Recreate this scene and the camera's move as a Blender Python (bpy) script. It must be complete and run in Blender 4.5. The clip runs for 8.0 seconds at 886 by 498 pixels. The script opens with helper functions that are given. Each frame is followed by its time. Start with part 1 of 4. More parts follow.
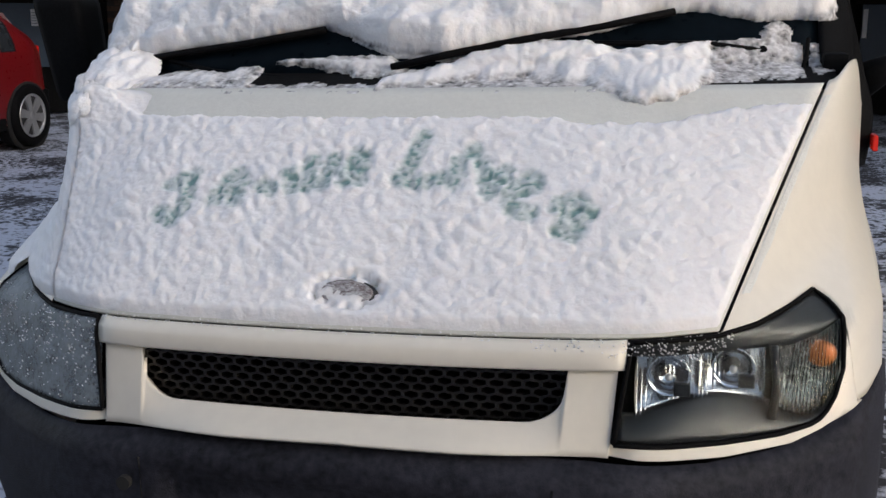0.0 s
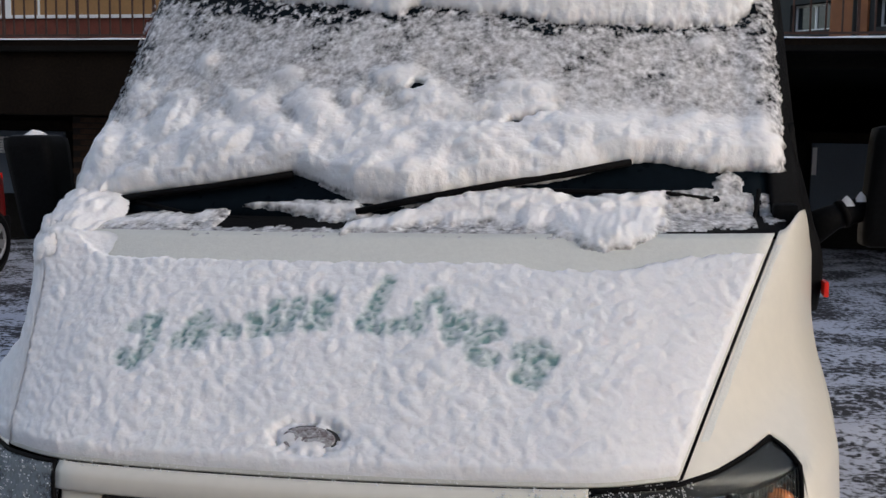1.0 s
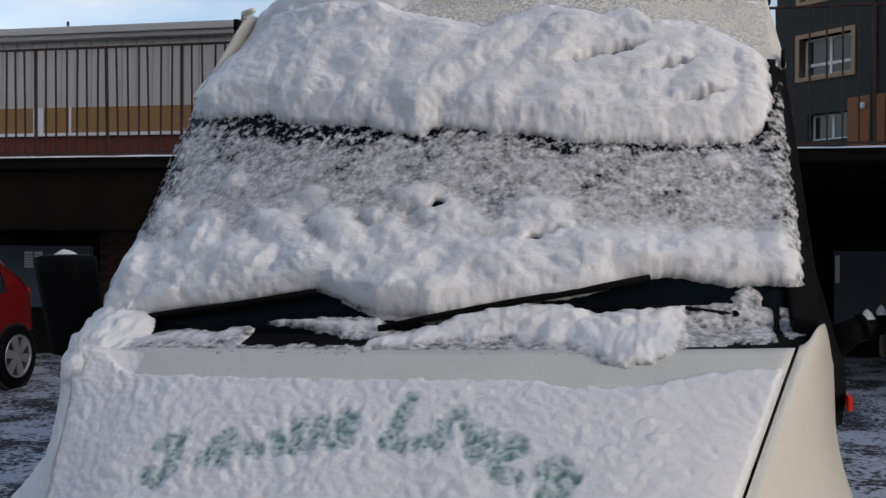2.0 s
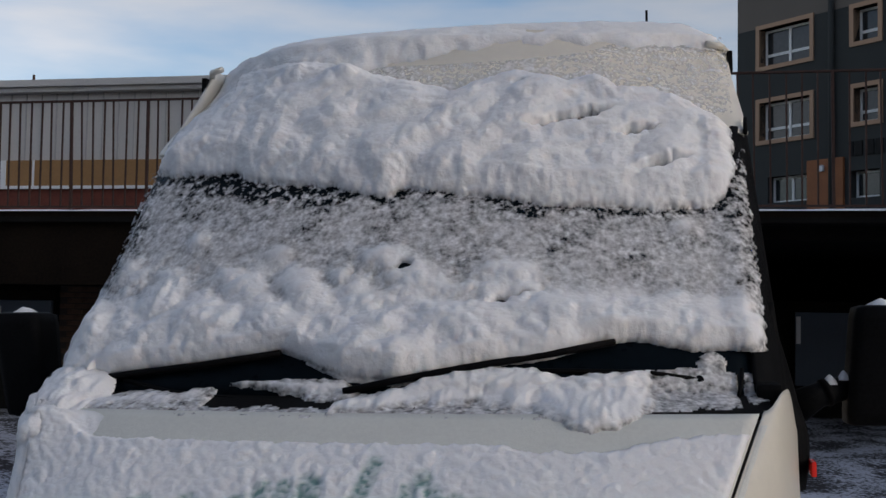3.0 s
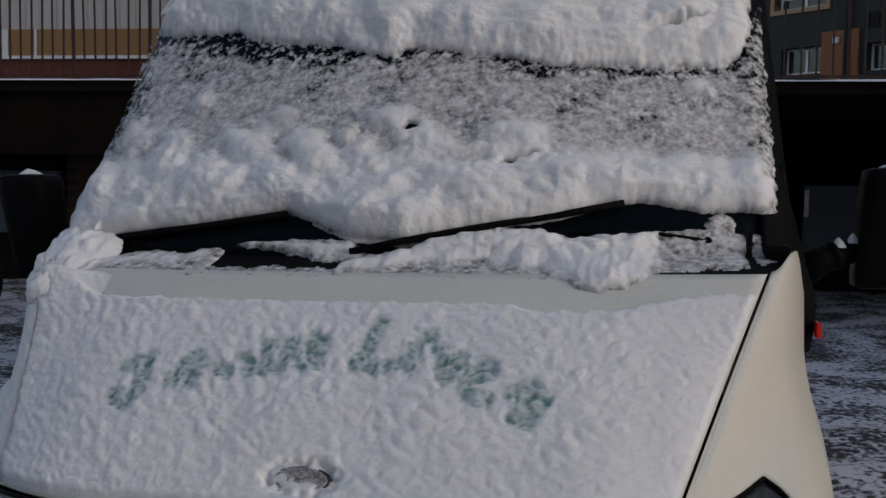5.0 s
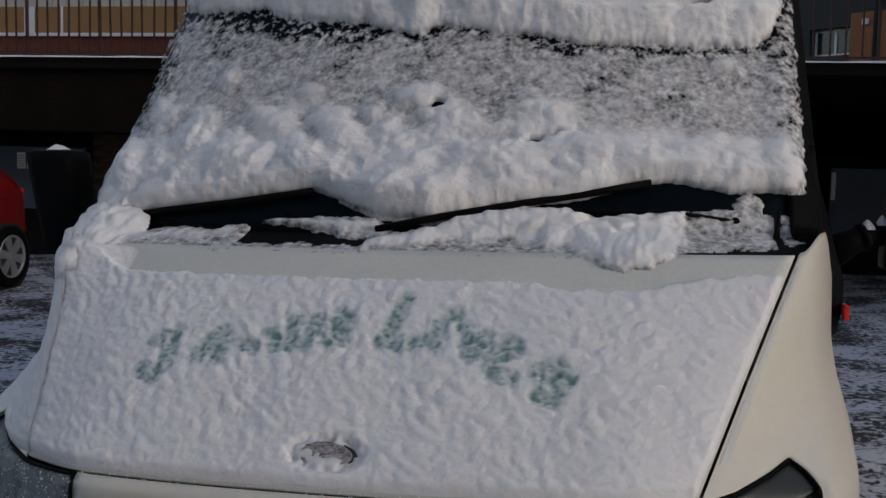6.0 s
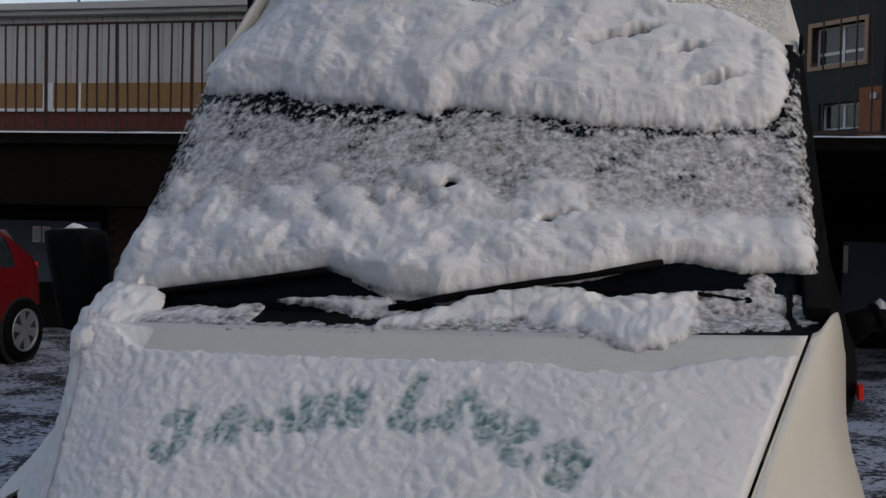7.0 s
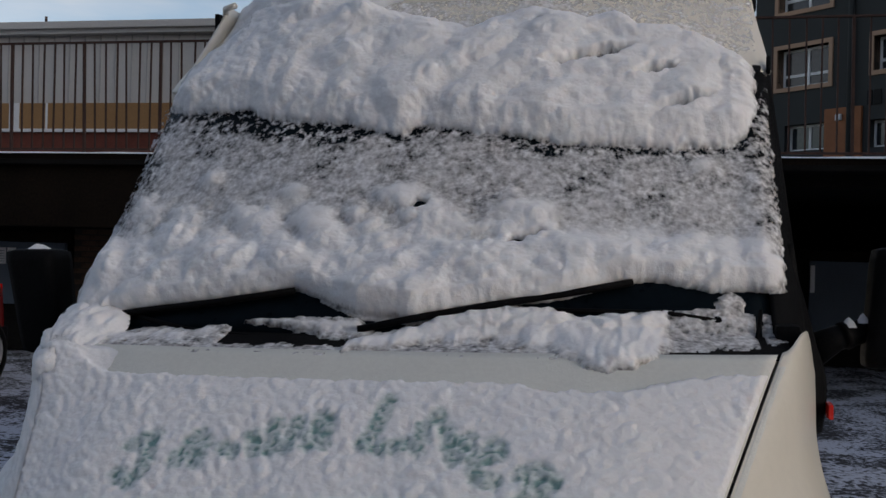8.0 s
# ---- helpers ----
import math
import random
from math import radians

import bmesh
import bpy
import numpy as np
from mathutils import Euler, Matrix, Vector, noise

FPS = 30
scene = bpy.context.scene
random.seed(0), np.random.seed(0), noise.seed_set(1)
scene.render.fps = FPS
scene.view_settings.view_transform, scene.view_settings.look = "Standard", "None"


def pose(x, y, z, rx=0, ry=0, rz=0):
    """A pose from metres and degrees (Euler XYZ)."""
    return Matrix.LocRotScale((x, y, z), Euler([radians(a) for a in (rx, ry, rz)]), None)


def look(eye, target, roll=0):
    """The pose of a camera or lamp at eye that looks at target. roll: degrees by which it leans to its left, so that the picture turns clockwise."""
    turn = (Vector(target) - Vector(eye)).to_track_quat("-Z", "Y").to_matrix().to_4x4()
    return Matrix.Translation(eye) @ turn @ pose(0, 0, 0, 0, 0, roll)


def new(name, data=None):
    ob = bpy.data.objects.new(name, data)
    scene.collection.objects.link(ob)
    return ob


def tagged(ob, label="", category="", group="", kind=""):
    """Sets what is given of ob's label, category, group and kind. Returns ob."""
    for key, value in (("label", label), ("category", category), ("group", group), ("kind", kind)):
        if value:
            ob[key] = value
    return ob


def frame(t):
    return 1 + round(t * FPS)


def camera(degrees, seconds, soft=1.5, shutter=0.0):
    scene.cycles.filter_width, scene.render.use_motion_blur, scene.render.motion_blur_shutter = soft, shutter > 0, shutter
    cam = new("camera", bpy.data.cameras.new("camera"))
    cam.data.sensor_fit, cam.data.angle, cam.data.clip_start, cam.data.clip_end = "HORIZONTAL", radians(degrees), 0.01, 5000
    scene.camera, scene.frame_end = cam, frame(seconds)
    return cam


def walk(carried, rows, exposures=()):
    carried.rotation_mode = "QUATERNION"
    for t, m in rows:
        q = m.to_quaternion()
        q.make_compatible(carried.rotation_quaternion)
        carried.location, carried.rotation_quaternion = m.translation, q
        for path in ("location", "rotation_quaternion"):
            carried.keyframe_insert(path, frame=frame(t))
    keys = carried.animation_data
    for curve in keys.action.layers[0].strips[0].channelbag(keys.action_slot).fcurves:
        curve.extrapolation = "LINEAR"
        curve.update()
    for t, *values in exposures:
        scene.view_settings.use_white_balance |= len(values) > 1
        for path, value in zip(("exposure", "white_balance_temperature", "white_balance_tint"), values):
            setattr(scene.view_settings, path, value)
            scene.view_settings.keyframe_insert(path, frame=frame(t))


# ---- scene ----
import functools

cam = camera(45.0, 8.0)
PATH = [
    (0, (0.598, -1.6, 1.459), (0.141, 0.296, 1.012), 0.1),
    (0.5, (0.608, -1.607, 1.482), (0.208, 0.325, 1.154), 0.5),
    (1, (0.599, -1.624, 1.5), (0.203, 0.324, 1.287), 0.9),
    (1.5, (0.603, -1.643, 1.508), (0.174, 0.308, 1.413), 0.7),
    (2, (0.608, -1.652, 1.518), (0.166, 0.299, 1.509), 0.4),
    (3.5, (0.602, -1.65, 1.532), (0.244, 0.314, 1.646), 1.1),
    (4, (0.606, -1.639, 1.525), (0.246, 0.328, 1.578), 0.9),
    (4.5, (0.606, -1.636, 1.513), (0.235, 0.328, 1.466), 1.0),
    (5, (0.6, -1.628, 1.499), (0.213, 0.329, 1.362), 1.1),
    (6.5, (0.593, -1.629, 1.494), (0.15, 0.313, 1.318), 1.4),
    (7, (0.593, -1.644, 1.512), (0.14, 0.303, 1.471), 1.5),
    (7.5, (0.594, -1.638, 1.511), (0.191, 0.321, 1.525), 1.5),
    (8, (0.591, -1.624, 1.51), (0.191, 0.336, 1.509), 1.4),
]
EXPOSURES = [(0, 0.65, 6650, 13), (0.5, 0.53, 6650, 13), (1, 0.45, 6600, 13), (1.5, 0.24, 6430, 13), (2, 0.07, 6380, 13), (3.5, -0.26, 6280, 13),
             (4, -0.29, 6330, 13), (4.5, -0.36, 6380, 13), (5, -0.36, 6430, 13), (6.5, -0.33, 6530, 13), (7, -0.33, 6430, 13), (8, -0.36, 6430, 13)]
walk(cam, [(t, look(eye, target, roll)) for t, eye, target, roll in PATH], EXPOSURES)

# ---- world and light ----
world = bpy.data.worlds.new("sky")
scene.world = world
world.use_nodes = True
wt = world.node_tree
sky = wt.nodes.new("ShaderNodeTexSky")
sky.sky_type, sky.sun_disc = "NISHITA", False
sky.sun_elevation, sky.sun_rotation = radians(21), radians(108)
sky.air_density, sky.dust_density, sky.ozone_density = 1.0, 1.0, 1.0
wt.nodes["Background"].inputs[1].default_value = 0.15
# thin streaks of cloud: the sky's own light, paler
tc = wt.nodes.new("ShaderNodeTexCoord")
mp = wt.nodes.new("ShaderNodeMapping")
mp.inputs["Scale"].default_value = (2.2, 2.2, 9.0)
cl = wt.nodes.new("ShaderNodeTexNoise")
cl.inputs["Scale"].default_value, cl.inputs["Detail"].default_value = 1.6, 6.0
cr = wt.nodes.new("ShaderNodeMapRange")
cr.inputs[1].default_value, cr.inputs[2].default_value, cr.inputs[4].default_value = 0.36, 0.66, 0.80
bw = wt.nodes.new("ShaderNodeRGBToBW")
br = wt.nodes.new("ShaderNodeMath")
br.operation, br.inputs[1].default_value = "MULTIPLY", 1.55
mx = wt.nodes.new("ShaderNodeMix")
mx.data_type = "RGBA"
wt.links.new(tc.outputs["Generated"], mp.inputs[0]), wt.links.new(mp.outputs[0], cl.inputs["Vector"])
wt.links.new(cl.outputs["Fac"], cr.inputs[0]), wt.links.new(cr.outputs[0], mx.inputs[0])
wt.links.new(sky.outputs[0], bw.inputs[0]), wt.links.new(bw.outputs[0], br.inputs[0])
wt.links.new(sky.outputs[0], mx.inputs[6]), wt.links.new(br.outputs[0], mx.inputs[7])
wt.links.new(mx.outputs[2], wt.nodes["Background"].inputs[0])
sun = new("sun", bpy.data.lights.new("sun", "SUN"))
sun.data.energy, sun.data.angle, sun.data.color = 0.56, radians(34), (1.0, 0.86, 0.70)
SUN_DIR = Vector((math.sin(radians(108)) * 0.934, math.cos(radians(108)) * 0.934, 0.358))
sun.matrix_basis = look(SUN_DIR * 30, (0, 0, 0))


# ---- materials ----
def mat(name, base, rough=0.6, metal=0.0, var=0.12, scale=6.0, fine=60.0, bump=0.0, bump_scale=80.0, second=None, clear=0.0):
    """A principled surface with colour variation at two scales and a fine relief."""
    m = bpy.data.materials.new(name)
    m.use_nodes = True
    n, l = m.node_tree.nodes, m.node_tree.links
    b = n["Principled BSDF"]
    tc = n.new("ShaderNodeTexCoord")
    big, small = n.new("ShaderNodeTexNoise"), n.new("ShaderNodeTexNoise")
    for t, s, d in ((big, scale, 5.0), (small, fine, 3.0)):
        t.inputs["Scale"].default_value, t.inputs["Detail"].default_value = s, d
        l.new(tc.outputs["Object"], t.inputs["Vector"])
    add = n.new("ShaderNodeMath")
    add.operation = "ADD"
    half = n.new("ShaderNodeMath")
    half.operation, half.inputs[1].default_value = "MULTIPLY", 0.5
    l.new(big.outputs["Fac"], add.inputs[0]), l.new(small.outputs["Fac"], add.inputs[1])
    l.new(add.outputs[0], half.inputs[0])
    ramp = n.new("ShaderNodeValToRGB")
    ramp.color_ramp.elements[0].position, ramp.color_ramp.elements[1].position = 0.35, 0.65
    lo = second or tuple(c * (1 - var) for c in base)
    hi = base if second else tuple(min(1, c * (1 + var)) for c in base)
    ramp.color_ramp.elements[0].color, ramp.color_ramp.elements[1].color = (*lo, 1), (*hi, 1)
    l.new(half.outputs[0], ramp.inputs[0])
    l.new(ramp.outputs[0], b.inputs["Base Color"])
    rr = n.new("ShaderNodeMapRange")
    rr.inputs[3].default_value, rr.inputs[4].default_value = max(0.02, rough - 0.08), min(1, rough + 0.08)
    l.new(small.outputs["Fac"], rr.inputs[0]), l.new(rr.outputs[0], b.inputs["Roughness"])
    b.inputs["Metallic"].default_value = metal
    b.inputs["Coat Weight"].default_value = clear
    if bump:
        t = n.new("ShaderNodeTexNoise")
        t.inputs["Scale"].default_value, t.inputs["Detail"].default_value = bump_scale, 4.0
        l.new(tc.outputs["Object"], t.inputs["Vector"])
        bp = n.new("ShaderNodeBump")
        bp.inputs["Strength"].default_value, bp.inputs["Distance"].default_value = bump, 0.01
        l.new(t.outputs["Fac"], bp.inputs["Height"]), l.new(bp.outputs[0], b.inputs["Normal"])
    return m


def snow_mat(name, dye=False):
    m = mat(name, (0.90, 0.905, 0.92), 0.8, 0, 0.03, 9, 120, 0.22, 110)
    b = m.node_tree.nodes["Principled BSDF"]
    b.inputs["Specular IOR Level"].default_value = 0.25
    b.inputs["Subsurface Weight"].default_value, b.inputs["Subsurface Scale"].default_value = 1.0, 0.022
    b.inputs["Subsurface Radius"].default_value = (0.9, 0.95, 1.0)
    if dye:
        n, l = m.node_tree.nodes, m.node_tree.links
        at = n.new("ShaderNodeAttribute")
        at.attribute_name = "dye"
        mix = n.new("ShaderNodeMix")
        mix.data_type = "RGBA"
        old = b.inputs["Base Color"].links[0].from_socket
        l.new(old, mix.inputs[6])
        mix.inputs[7].default_value = (0.035, 0.22, 0.20, 1)
        l.new(at.outputs["Fac"], mix.inputs[0]), l.new(mix.outputs[2], b.inputs["Base Color"])
    return m


def glass_mat(name, colour=(0.9, 0.95, 0.95), rough=0.03):
    m = bpy.data.materials.new(name)
    m.use_nodes = True
    b = m.node_tree.nodes["Principled BSDF"]
    b.inputs["Base Color"].default_value = (*colour, 1)
    b.inputs["Transmission Weight"].default_value, b.inputs["Roughness"].default_value, b.inputs["IOR"].default_value = 1.0, rough, 1.07
    return m


SNOW = snow_mat("snow")
SNOW_THIN = snow_mat("thin_frozen_snow")


def grain_alpha(m):
    """Opacity from the cover attribute, broken up into grains where the cover is thin."""
    n, l = m.node_tree.nodes, m.node_tree.links

    def math_node(op, a, b):
        q = n.new("ShaderNodeMath")
        q.operation = op
        for k, v in enumerate((a, b)):
            if isinstance(v, (int, float)):
                q.inputs[k].default_value = v
            else:
                l.new(v, q.inputs[k])
        return q.outputs[0]
    at = n.new("ShaderNodeAttribute")
    at.attribute_name = "dye"
    tc = n.new("ShaderNodeTexCoord")
    fac = []
    for scale, detail in ((42.0, 2.0), (95.0, 2.0)):
        t = n.new("ShaderNodeTexNoise")
        t.inputs["Scale"].default_value, t.inputs["Detail"].default_value = scale, detail
        l.new(tc.outputs["Object"], t.inputs["Vector"])
        fac.append(t.outputs["Fac"])
    grain = math_node("SUBTRACT", math_node("ADD", math_node("MULTIPLY", fac[0], 0.6), math_node("MULTIPLY", fac[1], 0.4)), 0.5)
    room = math_node("MULTIPLY", math_node("SUBTRACT", 1.0, at.outputs["Fac"]), 6.0)
    alpha = math_node("ADD", at.outputs["Fac"], math_node("MULTIPLY", grain, room))
    q = n.new("ShaderNodeClamp")
    l.new(alpha, q.inputs[0]), l.new(q.outputs[0], n["Principled BSDF"].inputs["Alpha"])


grain_alpha(SNOW_THIN)
SNOW_DYED = snow_mat("snow_with_green_dye", True)
PAINT = mat("van_paint", (0.80, 0.76, 0.66), 0.35, 0, 0.03, 3, 40, 0.02, 30, clear=0.4)
PAINT_FROST = mat("frosted_van_paint", (0.72, 0.73, 0.68), 0.7, 0, 0.05, 5, 90, 0.15, 200)
BLACK = mat("black_plastic", (0.007, 0.0073, 0.008), 0.55, 0, 0.3, 8, 120, 0.15, 300)
RUBBER = mat("black_rubber", (0.006, 0.006, 0.0065), 0.6, 0, 0.3, 8, 90, 0.1, 200)
BUMPER = mat("bumper_plastic", (0.024, 0.025, 0.033), 0.6, 0, 0.6, 4, 60, 0.2, 250)
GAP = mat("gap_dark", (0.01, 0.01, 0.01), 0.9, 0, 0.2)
SCREEN = mat("windscreen_glass", (0.003, 0.006, 0.009), 0.3, 0, 0.3, 2, 30)
for _m in (BLACK, RUBBER, BUMPER):
    _m.node_tree.nodes["Principled BSDF"].inputs["Specular IOR Level"].default_value = 0.12
SCREEN.node_tree.nodes["Principled BSDF"].inputs["Specular IOR Level"].default_value = 0.12
CHROME = mat("lamp_reflector", (0.75, 0.77, 0.8), 0.18, 1.0, 0.08, 12, 60, 0.05, 40)
HOUSING = mat("lamp_housing", (0.010, 0.011, 0.013), 0.4, 0, 0.2)
for m_ in (BLACK, RUBBER, SCREEN):
    m_.node_tree.nodes["Principled BSDF"].inputs["Specular IOR Level"].default_value = 0.04
LENS = glass_mat("lamp_lens")
FROST_LENS = mat("frosted_lamp", (0.30, 0.35, 0.38), 0.5, 0, 0.4, 25, 120, 0.4, 120, second=(0.12, 0.15, 0.17))
ICED = mat("iced_lens", (0.42, 0.48, 0.52), 0.5, 0, 0.4, 25, 120, 0.4, 120, second=(0.16, 0.19, 0.21))
ICED.node_tree.nodes["Principled BSDF"].inputs["Alpha"].default_value = 0.5
SILVERED = mat("silvered_plastic", (0.55, 0.52, 0.49), 0.25, 0.85, 0.2, 30, 90)
CRUST = mat("frost_crusted_badge", (0.62, 0.64, 0.66), 0.7, 0, 0.3, 55, 160, 0.6, 160, second=(0.10, 0.05, 0.05))
ORANGE = mat("amber_plastic", (0.75, 0.20, 0.05), 0.3, 0, 0.1)
RED_LAMP = mat("red_plastic", (0.75, 0.03, 0.02), 0.25, 0, 0.1)
RED_PAINT = mat("red_car_paint", (0.17, 0.007, 0.009), 0.3, 0, 0.1, 3, 30, clear=0.6)
ALLOY = mat("alloy_rim", (0.45, 0.46, 0.47), 0.4, 0.7, 0.15)
# brown stain tones; the base is also lowered to carry the parapet's shade
CONCRETE = mat("stained_shaded_concrete", (0.017, 0.012, 0.0085), 0.9, 0, 0.3, 1.3, 30, 0.4, 60, second=(0.006, 0.0045, 0.0036))
BRICK = mat("brick", (0.085, 0.055, 0.042), 0.85, 0, 0.3, 7, 60, 0.4, 120)
MORTAR = mat("mortar", (0.050, 0.043, 0.038), 0.9, 0, 0.15, 8, 60, 0.3, 100)
DOORGREY = mat("grey_door_paint", (0.070, 0.095, 0.13), 0.5, 0, 0.08, 2, 40)
# near-black base: the undercroft's shade is put into the colour
DARKWALL = mat("shade_black_wall", (0.010, 0.0095, 0.009), 0.9, 0, 0.3, 2, 30)
RUST = mat("rusty_railing", (0.060, 0.030, 0.022), 0.7, 0.2, 0.35, 12, 90, 0.3, 120)
CLAD = mat("white_cladding", (0.54, 0.52, 0.50), 0.6, 0, 0.06, 0.6, 20)
TAN = mat("tan_panel", (0.31, 0.17, 0.065), 0.7, 0, 0.12, 1.5, 30)
REDBASE = mat("red_brick_base", (0.14, 0.036, 0.022), 0.85, 0, 0.25, 4, 40)
RENDER_LIGHT = mat("taupe_render", (0.15, 0.13, 0.112), 0.85, 0, 0.06, 0.5, 20, 0.2, 30)
RENDER_DARK = mat("slate_render", (0.036, 0.040, 0.040), 0.85, 0, 0.1, 0.5, 20, 0.2, 30)
SURROUND = mat("peach_surround", (0.44, 0.285, 0.19), 0.8, 0, 0.06, 1, 30)
UPVC = mat("white_upvc", (0.78, 0.79, 0.80), 0.4, 0, 0.04)
PANE = mat("dark_pane", (0.03, 0.035, 0.04), 0.1, 0, 0.3, 0.8, 10)
TIMBER = mat("brown_timber", (0.30, 0.11, 0.04), 0.7, 0, 0.2, 3, 40)
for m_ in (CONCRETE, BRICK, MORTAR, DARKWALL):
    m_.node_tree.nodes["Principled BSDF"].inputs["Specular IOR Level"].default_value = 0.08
PAPER = mat("paper", (0.75, 0.76, 0.78), 0.8, 0, 0.05)
GROUND = mat("trodden_snow_on_asphalt", (0.55, 0.58, 0.66), 0.85, 0, 0.15, 1.7, 24, 0.6, 25, second=(0.030, 0.030, 0.034))
_e = [q for q in GROUND.node_tree.nodes if q.type == "VALTORGB"][0].color_ramp.elements
_e[0].position, _e[1].position = 0.455, 0.54


# ---- building helpers ----
def mesh_from(name, verts, faces, material, parent=None, smooth=True):
    me = bpy.data.meshes.new(name)
    me.from_pydata([tuple(v) for v in verts], [], faces)
    me.materials.append(material)
    if smooth:
        me.shade_smooth()
    ob = new(name, me)
    ob.parent = parent
    return ob


def part(name, bm, material, parent=None, label="", smooth=False):
    me = bpy.data.meshes.new(name)
    bm.to_mesh(me)
    bm.free()
    me.materials.append(material)
    if smooth:
        me.shade_smooth()
    ob = new(name, me)
    ob.parent = parent
    return tagged(ob, label)


def box(bm, x0, x1, y0, y1, z0, z1, bevel=0.0):
    b = bmesh.new()
    bmesh.ops.create_cube(b, size=1)
    for v in b.verts:
        v.co = Vector(((x0 + x1) / 2 + v.co.x * (x1 - x0), (y0 + y1) / 2 + v.co.y * (y1 - y0), (z0 + z1) / 2 + v.co.z * (z1 - z0)))
    if bevel:
        bmesh.ops.bevel(b, geom=b.edges[:], offset=bevel, segments=2, affect="EDGES", profile=0.7)
    t = bpy.data.meshes.new("t")
    b.to_mesh(t)
    b.free()
    bm.from_mesh(t)
    bpy.data.meshes.remove(t)
    return bm


def boxes(*dims, bevel=0.0):
    bm = bmesh.new()
    for d in dims:
        box(bm, *d, bevel=bevel)
    return bm


def grid(fn, nu, nv):
    """Vertices and faces of a patch fn(u, v), u and v from 0 to 1."""
    verts = [fn(i / nu, j / nv) for j in range(nv + 1) for i in range(nu + 1)]
    w = nu + 1
    faces = [(j * w + i, j * w + i + 1, (j + 1) * w + i + 1, (j + 1) * w + i) for j in range(nv) for i in range(nu)]
    return verts, faces


def sheet(name, fn, nu, nv, material, parent, thick=0.004, label=""):
    """A curved panel with a thickness."""
    ob = mesh_from(name, *grid(fn, nu, nv), material, parent)
    s = ob.modifiers.new("thickness", "SOLIDIFY")
    out = sum(f.normal.dot(f.center - Vector((0, 2.6, 0.9))) for f in ob.data.polygons)
    s.thickness, s.offset = thick, -1 if out > 0 else 1
    return tagged(ob, label)


def tube(name, pts, radius, material, parent=None, sides=8, flat=1.0):
    """A round or flattened bar along points."""
    verts, faces = [], []
    pts = [Vector(p) for p in pts]
    for i, p in enumerate(pts):
        d = (pts[min(i + 1, len(pts) - 1)] - pts[max(i - 1, 0)]).normalized()
        a = d.cross(Vector((0, 0, 1)))
        a = a.normalized() if a.length > 0.05 else Vector((1, 0, 0))
        b = d.cross(a)
        r = radius[i] if isinstance(radius, (list, tuple)) else radius
        for k in range(sides):
            an = 2 * math.pi * k / sides
            verts.append(p + a * math.cos(an) * r * flat + b * math.sin(an) * r)
    for i in range(len(pts) - 1):
        for k in range(sides):
            k2 = (k + 1) % sides
            faces.append((i * sides + k, i * sides + k2, (i + 1) * sides + k2, (i + 1) * sides + k))
    faces.append(tuple(range(sides - 1, -1, -1)))
    faces.append(tuple((len(pts) - 1) * sides + k for k in range(sides)))
    return mesh_from(name, verts, faces, material, parent)


def lerp(a, b, t):
    return a + (b - a) * t


def clamp(v, a=0.0, b=1.0):
    return max(a, min(b, v))


def step(a, b, v):
    t = clamp((v - a) / (b - a))
    return t * t * (3 - 2 * t)


def line(pts, x):
    """The height of a polyline at x."""
    if x <= pts[0][0]:
        return pts[0][1]
    for (xa, za), (xb, zb) in zip(pts, pts[1:]):
        if x <= xb:
            return lerp(za, zb, (x - xa) / (xb - xa))
    return pts[-1][1]


def nz(x, y, z=0.0):
    return noise.noise((x, y, z))


# ---- the van's skin: depth of the nose and of the windscreen over width x and height z ----
def hinge(v, soft):
    """A softened bend from level to rising."""
    return (v + math.sqrt(v * v + soft * soft)) / 2 - soft * 0.02


def nose(x, z):
    d = z - 0.89
    y = 0.08 + 1.25 * d + 0.45 * d * d if d > 0 else 0.08 + 0.25 * max(d, -0.19)
    x = abs(x)
    cheek = hinge(x - 0.525, 0.06)
    shoulder = hinge(x - 0.668 - 0.527 * (z - 0.897), 0.02)
    return y + 0.1 * x * x + 0.5 * clamp((1.29 - z) / 0.39) * cheek + 1.6 * step(0.86, 1.10, z) * shoulder + 20 * max(0.0, x - 0.86) ** 2


def screen(x, z):
    return 0.99 + 0.8 * (z - 1.6) + 0.2 * x * x


def fascia(x, z):
    return screen(x, z) + 0.1 * max(0.0, z - 2.0) + 0.12 * step(2.0, 2.3, z) * step(0.45, 0.95, abs(x)) * (1.25 if x < 0 else 0.3)


def seam(z):
    """Half width of the bonnet."""
    return 0.632 + 0.207 * (z - 0.897) / 0.393


VAN_POSE = pose(0.012, 0, 0.87) @ pose(0, 0, 0, 0, -1.45, 0) @ pose(0, 0, -0.87)
van = tagged(new("van"), "white panel van parked with snow over its front", "van")
van.matrix_basis = VAN_POSE


# bonnet
BON_LOW, BON_TOP = 0.905, 1.283


def bonnet_xz(u, v):
    z = lerp(BON_LOW, BON_TOP, v)
    return lerp(-1, 1, u) * seam(z), z


def bonnet_point(u, v):
    x, z = bonnet_xz(u, v)
    return x, nose(x, z), z


bonnet = sheet("bonnet", bonnet_point, 60, 30, PAINT_FROST, van, 0.006, "frosted off-white bonnet")

